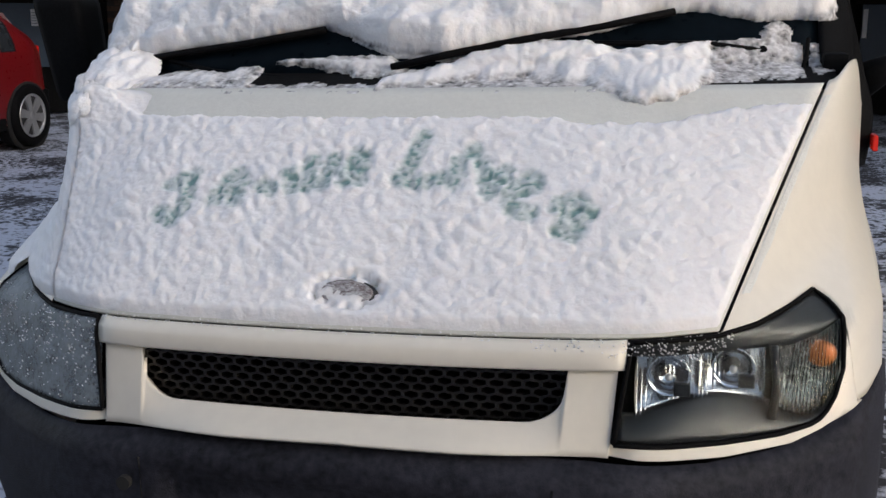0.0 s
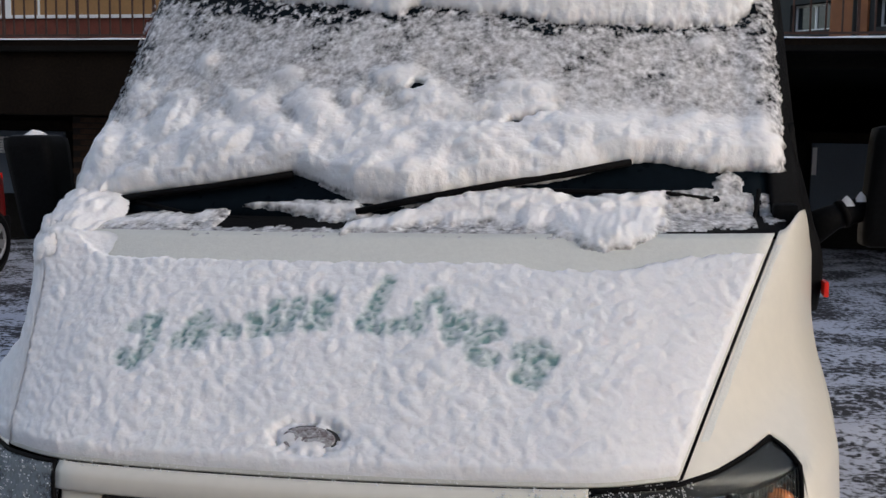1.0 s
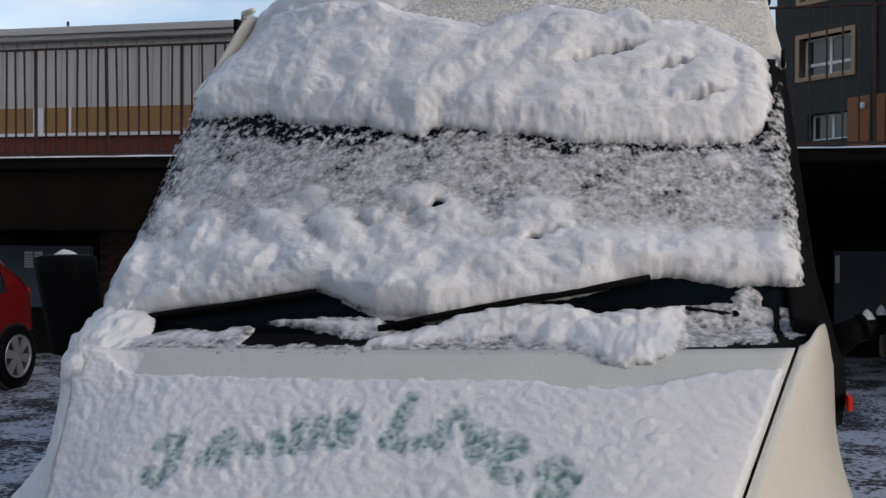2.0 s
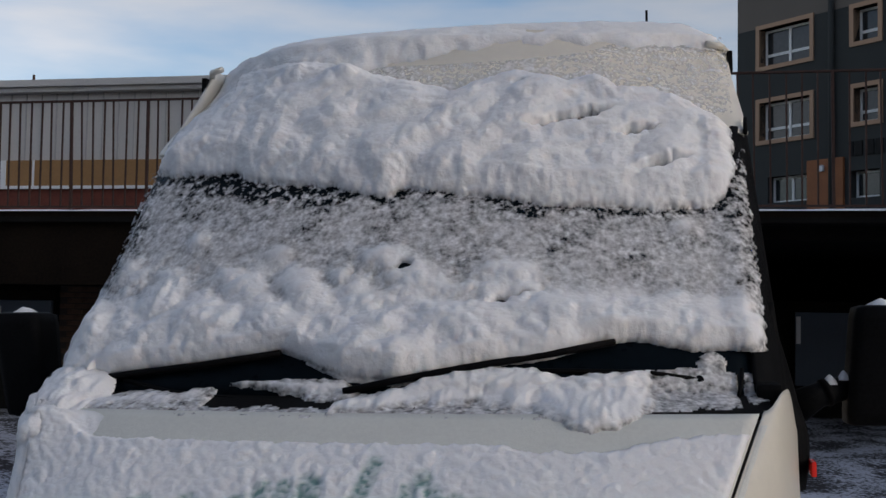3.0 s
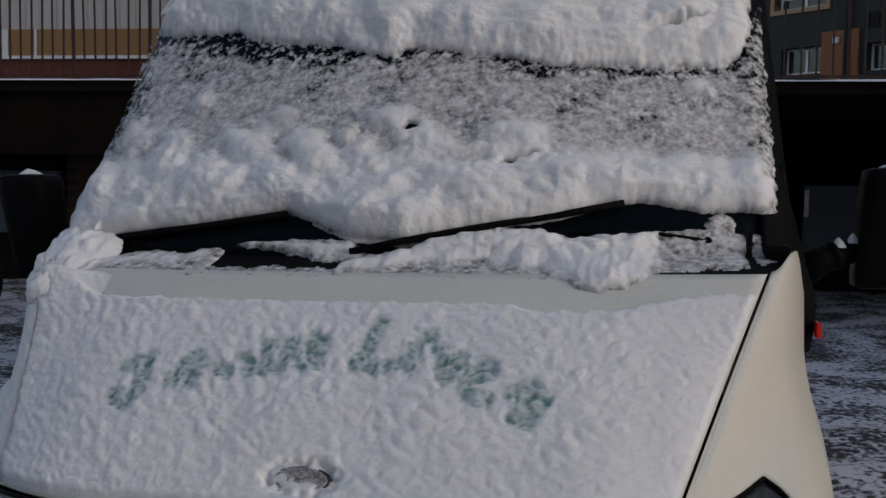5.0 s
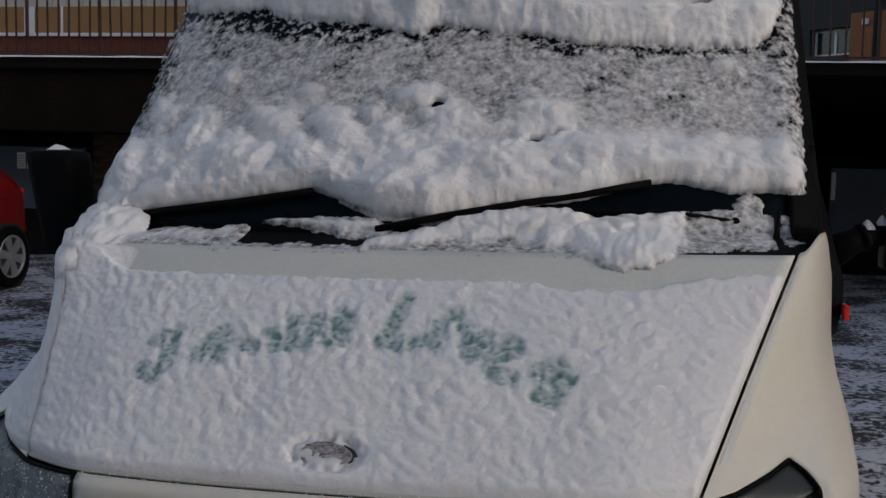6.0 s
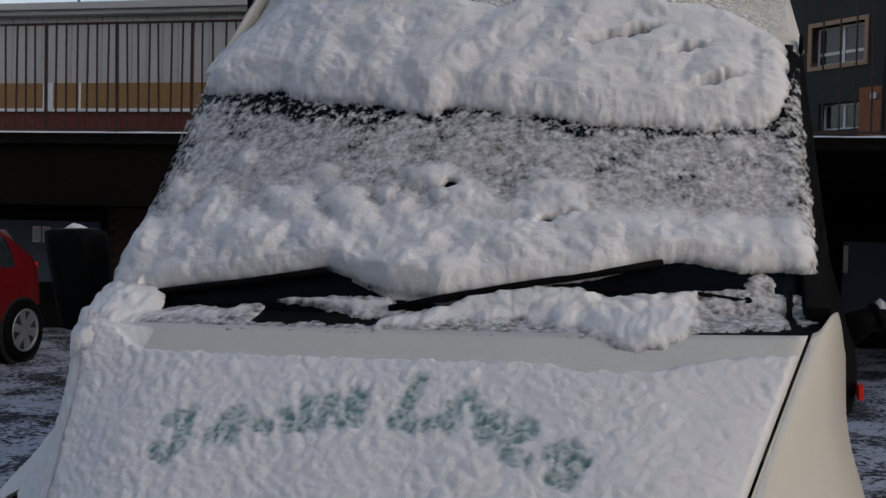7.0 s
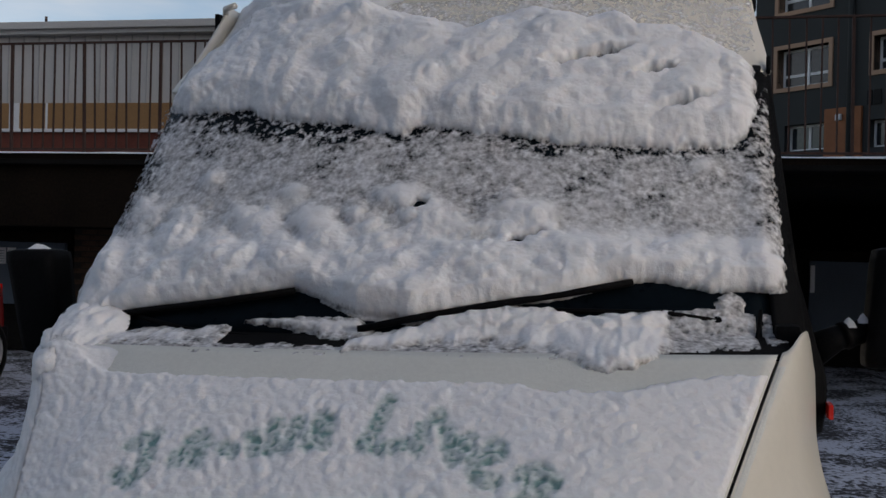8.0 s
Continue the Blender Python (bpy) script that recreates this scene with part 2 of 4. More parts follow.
# oval badge on the bonnet's nose, its emblem left plain
bm = bmesh.new()
bmesh.ops.create_cone(bm, cap_ends=True, segments=40, radius1=0.062, radius2=0.056, depth=0.012)
badge = part("badge", bm, HOUSING, van, "dark oval badge half hidden by snow", True)
badge.matrix_basis = pose(-0.012, nose(0, 0.951) + 0.001, 0.951, 50, 0, 0) @ Matrix.Diagonal((1, 0.48, 1, 1))
bm = bmesh.new()
bmesh.ops.create_cone(bm, cap_ends=True, segments=40, radius1=0.05, radius2=0.048, depth=0.006)
part("badge_face", bm, CRUST, badge).matrix_basis = pose(0, 0, 0.008)

# headlamp outline over width: lower and upper edge
LAMP_LOW = [(0.44, 0.740), (0.55, 0.730), (0.65, 0.724), (0.742, 0.723), (0.795, 0.730), (0.818, 0.740), (0.838, 0.772), (0.850, 0.815)]
LAMP_UP = [(0.44, 0.899), (0.63, 0.897), (0.70, 0.906), (0.76, 0.923), (0.80, 0.938), (0.825, 0.921), (0.846, 0.902), (0.850, 0.896)]
BUMPER_TOP = [(0.0, 0.729), (0.25, 0.725), (0.45, 0.717), (0.55, 0.708), (0.65, 0.701), (0.76, 0.705), (0.86, 0.731), (0.93, 0.757), (0.97, 0.772)]


def seam_height(x):
    """The height at which the bonnet's edge has the half width x."""
    return 0.897 + 0.393 * clamp((x - 0.632) / 0.207)


def wing_point(side, u, v):
    x = lerp(0.639, 0.945, u)
    low = line(LAMP_UP, x) + 0.004 if x < 0.850 else lerp(0.896, 0.755, step(0.850, 0.880, x))
    top = seam_height(x - 0.007) if x < 0.846 else (lerp(1.288, 1.322, step(0.846, 0.905, x)) if side > 0 else lerp(1.286, 1.235, step(0.846, 0.93, x))) - 0.10 * step(0.915, 0.945, x)
    z = lerp(low, max(top, low + 0.0005), v)
    return side * x, nose(x, z), z


for side in (1, -1):
    sheet("front_wing", lambda u, v: wing_point(side, u, v), 90, 40, PAINT, van, 0.002)

# flanks, doors and the load box
for side in (1, -1):
    def flank(u, v, s=side):
        z = lerp(0.36, 1.34, v)
        start = lerp(nose(0.943, max(min(z, 1.22), 0.7)), 1.0, step(1.20, 1.25, z))
        y = lerp(start, 5.2, u ** 1.6)
        arch = math.exp(-((y - 0.98) / 0.42) ** 4)
        bulge = 0.018 * arch * step(1.12, 0.88, z) + 0.012 * arch * step(0.9, 0.8, z)
        return s * (0.943 + bulge * step(0.0, 0.1, u) + 0.015 * step(1.0, 1.4, y) - 0.025 * step(1.15, 1.34, z)), y, z
    sheet("side_panel", flank, 60, 34, PAINT, van, 0.01)

    def door_glass(u, v, s=side):
        z = lerp(1.34, 1.98, v)
        return s * lerp(0.918, 0.878, v), lerp(screen(0.9, z) + 0.09, 2.1, u), z
    sheet("door_glass", door_glass, 8, 8, SCREEN, van, 0.005)

    def upper(u, v, s=side):
        z = lerp(1.34, 2.34, v)
        return s * lerp(0.921, 0.862, v), lerp(max(2.1, 0), 5.2, u), z
    sheet("side_panel", upper, 12, 8, PAINT, van, 0.01)

    def upper_front(u, v, s=side):
        z = lerp(1.99, 2.34, v)
        return s * lerp(0.884, 0.862, v), lerp(fascia(0.89, z) + 0.012, 2.1, u), z
    sheet("side_panel", upper_front, 10, 8, PAINT, van, 0.01)

    def pillar(u, v, s=side):
        z = lerp(1.30, 2.02, v)
        x = lerp(0.845, lerp(0.928, 0.898, v), u)
        return s * x, screen(x, z) + 0.07 * u ** 3 - (0.014 * (1 - u) if s > 0 else -0.003), z
    sheet("windscreen_pillar", pillar, 10, 24, BLACK, van, 0.02, "black windscreen pillar trim")

sheet("windscreen", lambda u, v: (lerp(-0.86, 0.86, u), screen(lerp(-0.86, 0.86, u), lerp(1.30, 2.01, v)), lerp(1.30, 2.01, v)), 24, 16, SCREEN, van, 0.006, "dark windscreen glass")


# black strip added so that the clefts in the snow show dark
sheet("windscreen_top_strip", lambda u, v: (lerp(-0.78, 0.62, u), screen(lerp(-0.78, 0.62, u), lerp(1.99, 2.032, v)) - 0.003, lerp(1.99, 2.032, v)), 24, 2, RUBBER, van, 0.004, "black strip added under the snow along the top of the windscreen")


def cowl(x, z):
    """The scuttle from the bonnet's rear edge up to the glass."""
    t = step(1.272, 1.315, z)
    return lerp(nose(x, min(z, 1.29)), screen(x, z), t)


sheet("scuttle", lambda u, v: (lerp(-0.87, 0.87, u), cowl(lerp(-0.87, 0.87, u), lerp(1.276, 1.33, v)) + 0.012 - 0.008 * v, lerp(1.276, 1.33, v)), 40, 8, RUBBER, van, 0.008, "black plastic scuttle panel")
part("scuttle_end", boxes((0.845, 0.90, 0.86, 0.96, 1.27, 1.335), bevel=0.012), BLACK, van)
tube("scuttle_joint", [(0.800, screen(0.8, 1.288) - 0.02, 1.288), (0.812, screen(0.81, 1.33) - 0.02, 1.33), (0.818, screen(0.82, 1.365) - 0.02, 1.365)], 0.005, RUBBER, van)


ROOF_Z = 2.345


def roof_point(u, v):
    x = lerp(-1, 1, u)
    if v < 0.4:
        z = lerp(2.0, ROOF_Z, v / 0.4)
        y = fascia(0.88 * x, z)
    else:
        t = (v - 0.4) / 0.6
        z = ROOF_Z + 0.05 * step(0, 0.10, t) + 0.02 * t
        y = lerp(fascia(0.88 * x, ROOF_Z), 5.2, t ** 1.5)
    return x * lerp(0.895, 0.85, clamp(v / 0.4)) * (1 - 0.03 * step(0.4, 0.45, v)), y, z + 0.025 * (1 - x * x) * step(0.25, 0.5, v)


sheet("roof", roof_point, 40, 80, PAINT, van, 0.01, "cream high roof with a fascia over the windscreen")
part("rear_wall", boxes((-0.93, 0.93, 5.2, 5.24, 0.4, 2.36), bevel=0.01), PAINT, van)
for side in (1, -1):
    gut = tube("roof_gutter", [(side * 0.80, fascia(0.8, 2.315) - 0.012, 2.325), (side * 0.845, fascia(0.85, 2.315) - 0.005, 2.322), (side * 0.872, fascia(0.87, 2.315) + 0.05, 2.312), (side * 0.876, 2.3, 2.31), (side * 0.876, 5.1, 2.31)], 0.011, PAINT, van)
    part("gutter_end", boxes((side * 0.872 - 0.008, side * 0.872 + 0.008, fascia(0.87, 2.3) - 0.01, fascia(0.87, 2.3) + 0.03, 2.24, 2.305), bevel=0.003), BLACK, van)
tube("trim_clip", [(0.886, fascia(0.886, 2.0) - 0.012, 1.995), (0.889, fascia(0.886, 2.03) - 0.012, 2.045)], 0.006, BLACK, van)
tube("aerial", [(0.62, 1.95, 2.40), (0.62, 1.97, 2.505)], 0.004, BLACK, van)
part("floor_pan", boxes((-0.9, 0.9, 0.25, 5.2, 0.26, 0.40)), BLACK, van)

# grille panel in off-white with a rounded opening


def grille_low(x):
    t = clamp((abs(x) - 0.325) / 0.068)
    return 0.767 + 0.05 * (1 - math.sqrt(1 - min(t, 0.999) ** 2)) + 0.05 * step(0.391, 0.396, abs(x))


def panel_low(u, v):
    x = lerp(-0.478, 0.478, u)
    z = lerp(line(BUMPER_TOP, abs(x)), min(grille_low(x), 0.858), v)
    lip = 0.030 * step(0.0, 1.0, 1 - v) * step(0.478, 0.20, abs(x))
    return x * (1 - 0.03 * (0.9 - z) / 0.17), nose(x, z) - lip + 0.008 * v, z


def panel_top(u, v):
    x = lerp(-0.487, 0.487, u)
    z = lerp(0.856, 0.902, v)
    return x, nose(x, z) - 0.010 * math.sin(math.pi * clamp(v * 0.8 + 0.1)) * step(0.487, 0.45, abs(x)), z


sheet("grille_panel", panel_low, 300, 12, PAINT, van, 0.02, "off-white grille surround")
sheet("grille_bar", panel_top, 60, 10, PAINT, van, 0.02)

# honeycomb mesh in the opening
verts, faces = [], []
CW, CH = 0.0300, 0.0138
for j in range(-2, 9):
    for i in range(-14, 15):
        cx, cz = (i + 0.5 * (j % 2)) * CW, 0.768 + j * CH
        if abs(cx) > 0.425:
            continue
        k0 = len(verts)
        for ring, depth in ((1.0, 0.0), (0.80, 0.0), (0.78, 0.03)):
            for a in range(6):
                an = math.pi / 6 + a * math.pi / 3
                px, pz = cx + ring * CW * 0.5774 * math.cos(an), cz + ring * CH * 0.64 * math.sin(an)
                verts.append((px, nose(px, 0.81) + 0.028 + depth, pz))
        for r in range(2):
            for a in range(6):
                faces.append((k0 + r * 6 + a, k0 + r * 6 + (a + 1) % 6, k0 + r * 6 + 6 + (a + 1) % 6, k0 + r * 6 + 6 + a))
GRILLE = mat("grille_plastic", (0.008, 0.0075, 0.007), 0.45, 0, 0.3, 10, 90)
tagged(mesh_from("grille_mesh", verts, faces, GRILLE, van, False), "black honeycomb grille mesh")
# near-black sheet stands in for the unlit depth behind the mesh
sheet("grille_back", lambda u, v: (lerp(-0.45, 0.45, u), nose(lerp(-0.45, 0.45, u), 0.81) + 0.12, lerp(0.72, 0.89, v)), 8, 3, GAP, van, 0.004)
part("grille_latch", boxes((-0.03, 0.0, 0.10, 0.12, 0.825, 0.858), bevel=0.005), BLACK, van)

# painted strips under the lamps
for side in (1, -1):
    def strip(u, v, s=side):
        x = lerp(0.445, 0.945, u)
        low = line(BUMPER_TOP, x)
        top = line(LAMP_LOW, x) if x < 0.849 else lerp(0.896, 0.755, step(0.850, 0.880, x))
        z = lerp(low, max(top - 0.004, low + 0.004), v)
        return s * x, nose(x, z) + lerp(0.012, -0.002, step(0.445, 0.52, x)), z
    sheet("lamp_strip", strip, 60, 8, PAINT, van, 0.012)

# bumper
def bumper_point(u, v):
    x = lerp(-1.0, 1.0, u)
    ax = abs(x)
    top = line(BUMPER_TOP, min(ax, 0.97)) - 0.006
    z = lerp(0.33, top, v)
    tuck = 0.05 * step(0.6, 0.0, v) + 0.03 * step(0.9, 1.0, v)
    middle = 0.02 * step(0.36, 0.33, ax) * step(0.85, 0.75, v)
    return x * 0.955, nose(0.955 * ax, min(z, 0.72)) - 0.03 + tuck + middle, z


bumper = sheet("bumper", bumper_point, 120, 24, BUMPER, van, 0.02, "black scuffed plastic bumper")
for side in (1, -1):
    bm = bmesh.new()
    bmesh.ops.create_cone(bm, cap_ends=True, segments=20, radius1=0.013, radius2=0.013, depth=0.012)
    # near-black disc stands in for the dark inside of the tow hole
    part("tow_hole_disc", bm, GAP, bumper).matrix_basis = pose(side * 0.40, nose(0.40, 0.64) - 0.045, 0.625, 90, 0, 0)
    tube("bumper_joint", [(side * 0.375, nose(0.375, 0.65) - 0.028, 0.67), (side * 0.372, nose(0.375, 0.6) - 0.036, 0.58), (side * 0.37, nose(0.375, 0.5) - 0.02, 0.42)], 0.003, GAP, bumper)
plate = part("number_plate", boxes((-0.26, 0.26, -0.035, -0.025, 0.465, 0.577), bevel=0.003), PAPER, van, "white number plate")
for i in range(7):
    part("plate_bar", boxes((-0.215 + i * 0.062 + (0.02 if i > 3 else 0), -0.175 + i * 0.062 + (0.02 if i > 3 else 0), -0.038, -0.0352, 0.485, 0.556)), GAP, plate)


def lathe(name, prof, material, parent, n=40):
    """Turns a profile of (radius, x) round the x axis."""
    verts = [(x, r * math.cos(2 * math.pi * k / n), r * math.sin(2 * math.pi * k / n)) for r, x in prof for k in range(n)]
    faces = [(i * n + k, i * n + (k + 1) % n, (i + 1) * n + (k + 1) % n, (i + 1) * n + k) for i in range(len(prof) - 1) for k in range(n)]
    return mesh_from(name, verts, faces, material, parent)


# headlamps
BROW = [(0.48, 0.872), (0.66, 0.866), (0.76, 0.862), (0.81, 0.874), (0.846, 0.890)]


def lamp_skin(u, v, off):
    x = lerp(lerp(0.470, 0.495, v), 0.850, u)
    z = lerp(line(LAMP_LOW, x), line(LAMP_UP, x), v)
    return x, nose(x, z) + off, z


for side in (1, -1):
    lamp = new("headlight")
    lamp.parent = van
    tagged(lamp, "clear headlight with chrome bowls and amber indicator" if side > 0 else "frosted headlight under thin ice")

    def flip(p, s=side):
        return s * p[0], p[1], p[2]
    sheet("housing", lambda u, v: flip(lamp_skin(u, v, 0.085 - 0.03 * u)), 30, 12, HOUSING, lamp, 0.004)
    rim_pts = [lamp_skin(u, 0, 0.0) for u in np.linspace(0, 1, 30)] + [lamp_skin(1, v, 0.0) for v in np.linspace(0, 1, 8)] + [lamp_skin(u, 1, 0.0) for u in np.linspace(1, 0, 30)] + [lamp_skin(0, v, 0.0) for v in np.linspace(1, 0, 8)]
    tube("seal", [flip(p) for p in rim_pts], 0.0045, RUBBER, lamp, 6)

    def arch_low(x):
        return lerp(0.775 + 0.022 * math.sin(math.pi * clamp((x - 0.505) / 0.205)) ** 1.2, line(LAMP_LOW, x) + 0.014, step(0.70, 0.80, x))

    def bezel(u, v, s=side):
        x = lerp(0.476, 0.842, u)
        z = lerp(line(LAMP_LOW, x) + 0.003, arch_low(x), v)
        return s * x, nose(x, z) + 0.008 + 0.035 * v * v, z
    sheet("lower_bezel", bezel, 40, 8, HOUSING, lamp, 0.004)

    def hood(u, v, s=side):
        x = lerp(0.48, 0.846, u)
        z = lerp(line(BROW, x), line(LAMP_UP, x) - 0.003, v)
        return s * x, nose(x, z) + 0.024 - 0.018 * v, z
    sheet("upper_bezel", hood, 40, 5, HOUSING, lamp, 0.004)

    def chamber(u, v, s=side):
        x = lerp(0.500, 0.716, u)
        z = lerp(arch_low(x) - 0.004, 0.878, v)
        cup = 1 - abs(2 * ((u * 2) % 1.0) - 1) ** 2.5
        rib = 0.0035 * math.cos(u * 2 * math.pi * 30) * (0.3 + step(0.2, 0.0, min(u, 1 - u)) + step(0.12, 0.0, abs(u - 0.5)))
        return s * x, nose(x, z) + 0.030 + 0.045 * cup * (1 - abs(2 * v - 1) ** 3 * 0.6) + rib, z
    sheet("reflector", chamber, 180, 12, CHROME, lamp, 0.002, "ribbed chrome reflector")
    for cx in (0.555, 0.662):
        bm = bmesh.new()
        bmesh.ops.create_uvsphere(bm, u_segments=14, v_segments=10, radius=0.007)
        part("bulb", bm, ALLOY, lamp, "", True).matrix_basis = pose(side * cx, nose(cx, 0.825) + 0.045, 0.828)
        part("bulb_shield", boxes((side * cx + 0.02 - 0.012, side * cx + 0.02 + 0.016, nose(cx, 0.81) + 0.03, nose(cx, 0.81) + 0.045, 0.80, 0.822), bevel=0.004), HOUSING, lamp)
    tube("divider", [flip((0.728, nose(0.728, 0.75) + 0.012, 0.745)), flip((0.736, nose(0.736, 0.80) + 0.012, 0.80)), flip((0.728, nose(0.73, 0.86) + 0.014, 0.868))], 0.008, HOUSING, lamp, 8)

    def ribs(u, v, s=side):
        x = lerp(0.742 + 0.02 * v, 0.846, u)
        z = lerp(arch_low(x), line(BROW, x) + 0.002, v)
        return s * x, nose(x, z) + 0.014 + 0.003 * math.cos(u * 2 * math.pi * 15), z
    sheet("indicator", ribs, 90, 8, LENS, lamp, 0.002, "ribbed clear indicator lens")
    bm = bmesh.new()
    bmesh.ops.create_uvsphere(bm, u_segments=16, v_segments=10, radius=0.022)
    part("indicator_bulb", bm, ORANGE, lamp, "amber bulb", True).matrix_basis = pose(side * 0.815, nose(0.815, 0.836) + 0.034, 0.836) @ Matrix.Diagonal((1.2, 0.7, 1.1, 1))

    def facets(u, v, s=side):
        x = lerp(0.738, 0.846, u)
        z = lerp(arch_low(x), line(BROW, x), v)
        return s * x, nose(x, z) + 0.046 - 0.020 * abs(2 * v - 1) ** 2 + 0.0035 * math.cos(u * 2 * math.pi * 13), z
    sheet("indicator_reflector", facets, 104, 8, SILVERED, lamp, 0.003, "fluted silvered reflector")
    for cx in (0.555, 0.662):
        bowl = lathe("reflector_bowl", [(0.012, 0.0), (0.022, 0.006), (0.030, 0.016), (0.034, 0.030), (0.037, 0.031), (0.036, 0.026)], CHROME, lamp, 28)
        bowl.matrix_basis = pose(side * cx, nose(cx, 0.83) + 0.066, 0.832, 0, 0, -90)
    cover = sheet("lens", lambda u, v: flip(lamp_skin(u, v, -0.002)), 40, 14, LENS if side > 0 else ICED, lamp, 0.003, "clear plastic lens" if side > 0 else "plastic lens grey with ice")
    cover.visible_shadow = False

# wipers
def on_screen(x, z, out=0.018):
    return x, screen(x, z) - 0.8 * out, z + 0.6 * out


for arm, blade, rest in (
    ([(-0.14, 1.288), (-0.35, 1.296), (-0.55, 1.310), (-0.70, 1.335)], [(-0.815, 1.326), (-0.66, 1.346), (-0.48, 1.367), (-0.27, 1.397)], -0.10),
    ([(0.72, 1.340), (0.60, 1.358), (0.45, 1.362), (0.28, 1.365)], [(-0.09, 1.312), (0.04, 1.338), (0.20, 1.366), (0.40, 1.397), (0.53, 1.420)], 0.72),
):
    wiper = new("wiper")
    wiper.parent = van
    tagged(wiper, "black wiper half buried in snow")
    tube("arm", [on_screen(x, z, 0.004) for x, z in arm], [0.006, 0.006, 0.006, 0.006], RUBBER, wiper, 8, 1.0)
    tube("blade", [on_screen(x, z, 0.016) for x, z in blade], 0.0085, RUBBER, wiper, 8, 1.0)
    bm = bmesh.new()
    bmesh.ops.create_cone(bm, cap_ends=True, segments=16, radius1=0.012, radius2=0.009, depth=0.012)
    part("pivot", bm, BLACK, wiper).matrix_basis = pose(*on_screen(*arm[0], 0.004), 50, 0, 0)

# door mirrors on long arms, and the black trim at the door's front edge
for side in (1, -1):
    mirror = new("door_mirror")
    mirror.parent = van
    tagged(mirror, "tall black door mirror on a long arm")
    bm = bmesh.new()
    box(bm, -0.1, 0.1, -0.07, 0.07, -0.15, 0.15, 0.035)
    for v in bm.verts:
        t = (v.co.z + 0.15) / 0.3
        v.co.x = v.co.x * lerp(0.60, 0.72, clamp(t) ** 0.6) + side * lerp(-0.040, 0.0, t)
        v.co.y *= lerp(0.8, 1.0, t)
    part("shell", bm, BLACK, mirror, "", True).matrix_basis = pose(side * 1.185, 1.2, 1.36)
    part("mirror_glass", boxes((side * 1.175 - 0.05, side * 1.175 + 0.05, 1.268, 1.274, 1.25, 1.48)), CHROME, mirror)
    tube("arm", [(side * 0.955, 1.16, 1.25), (side * 1.02, 1.17, 1.285), (side * 1.11, 1.2, 1.31)], [0.045, 0.032, 0.030], BLACK, mirror, 14, 0.9)
    tube("collar", [(side * 1.035, 1.172, 1.29), (side * 1.047, 1.175, 1.295)], 0.036, RUBBER, mirror, 14, 0.9)

    def trim(u, v, s=side):
        z = lerp(1.06, 1.52, v)
        out = lerp(0.978, 0.918, step(0.25, 1.0, v)) + 0.012 * math.sin(math.pi * clamp(v * 2.2))
        return s * lerp(0.942 - 0.03 * v, out, u), 1.055 + 0.06 * u + 0.35 * max(0, z - 1.38), z
    sheet("door_trim", trim, 8, 24, BLACK, van, 0.03, "black door corner trim")
    part("side_repeater", boxes((side * 0.992 - 0.006, side * 0.992 + 0.006, 1.06, 1.12, 1.098, 1.136), bevel=0.006), RED_LAMP, van, "red side lamp")


# wheels of the van
def wheel(name, parent, r, w, spokes, at):
    root = new(name)
    root.parent = parent
    root.matrix_basis = at
    lathe("tyre", [(r * 0.66, -w / 2), (r * 0.9, -w / 2), (r, -w * 0.36), (r, w * 0.36), (r * 0.9, w / 2), (r * 0.66, w * 0.46)], RUBBER, root)
    lathe("rim", [(r * 0.68, w * 0.47), (r * 0.63, w * 0.40), (r * 0.60, w * 0.33), (0.01, w * 0.33)], mat("rim_dark", (0.05, 0.05, 0.052), 0.5, 0.5) if not bpy.data.materials.get("rim_dark") else bpy.data.materials["rim_dark"], root)
    lathe("rim_edge", [(r * 0.70, w * 0.44), (r * 0.69, w * 0.50), (r * 0.63, w * 0.47), (r * 0.62, w * 0.38)], ALLOY, root)
    lathe("hub", [(0.001, w * 0.49), (r * 0.12, w * 0.48), (r * 0.17, w * 0.40), (r * 0.18, w * 0.34)], ALLOY, root, 20)
    for k in range(spokes):
        bm = bmesh.new()
        box(bm, w * 0.335, w * 0.46, -r * 0.13, r * 0.13, r * 0.1, r * 0.66, 0.008)
        for v in bm.verts:
            v.co.y *= lerp(0.75, 1.25, (v.co.z - r * 0.1) / (r * 0.56))
        bmesh.ops.rotate(bm, verts=bm.verts, cent=(0, 0, 0), matrix=Matrix.Rotation(2 * math.pi * k / spokes + 0.3, 3, "X"))
        part("spoke", bm, ALLOY, root)
    return root


for side in (1, -1):
    for y in (0.98, 4.3):
        wheel("wheel", van, 0.335, 0.2, 6, pose(side * 0.86, y, 0.318 + side * 0.0218, 0, 0, 0 if side > 0 else 180))

# ---- snow ----
N_SCREEN = Vector((0, -0.78, 0.62))
N_BONNET = Vector((0, -0.60, 0.80))


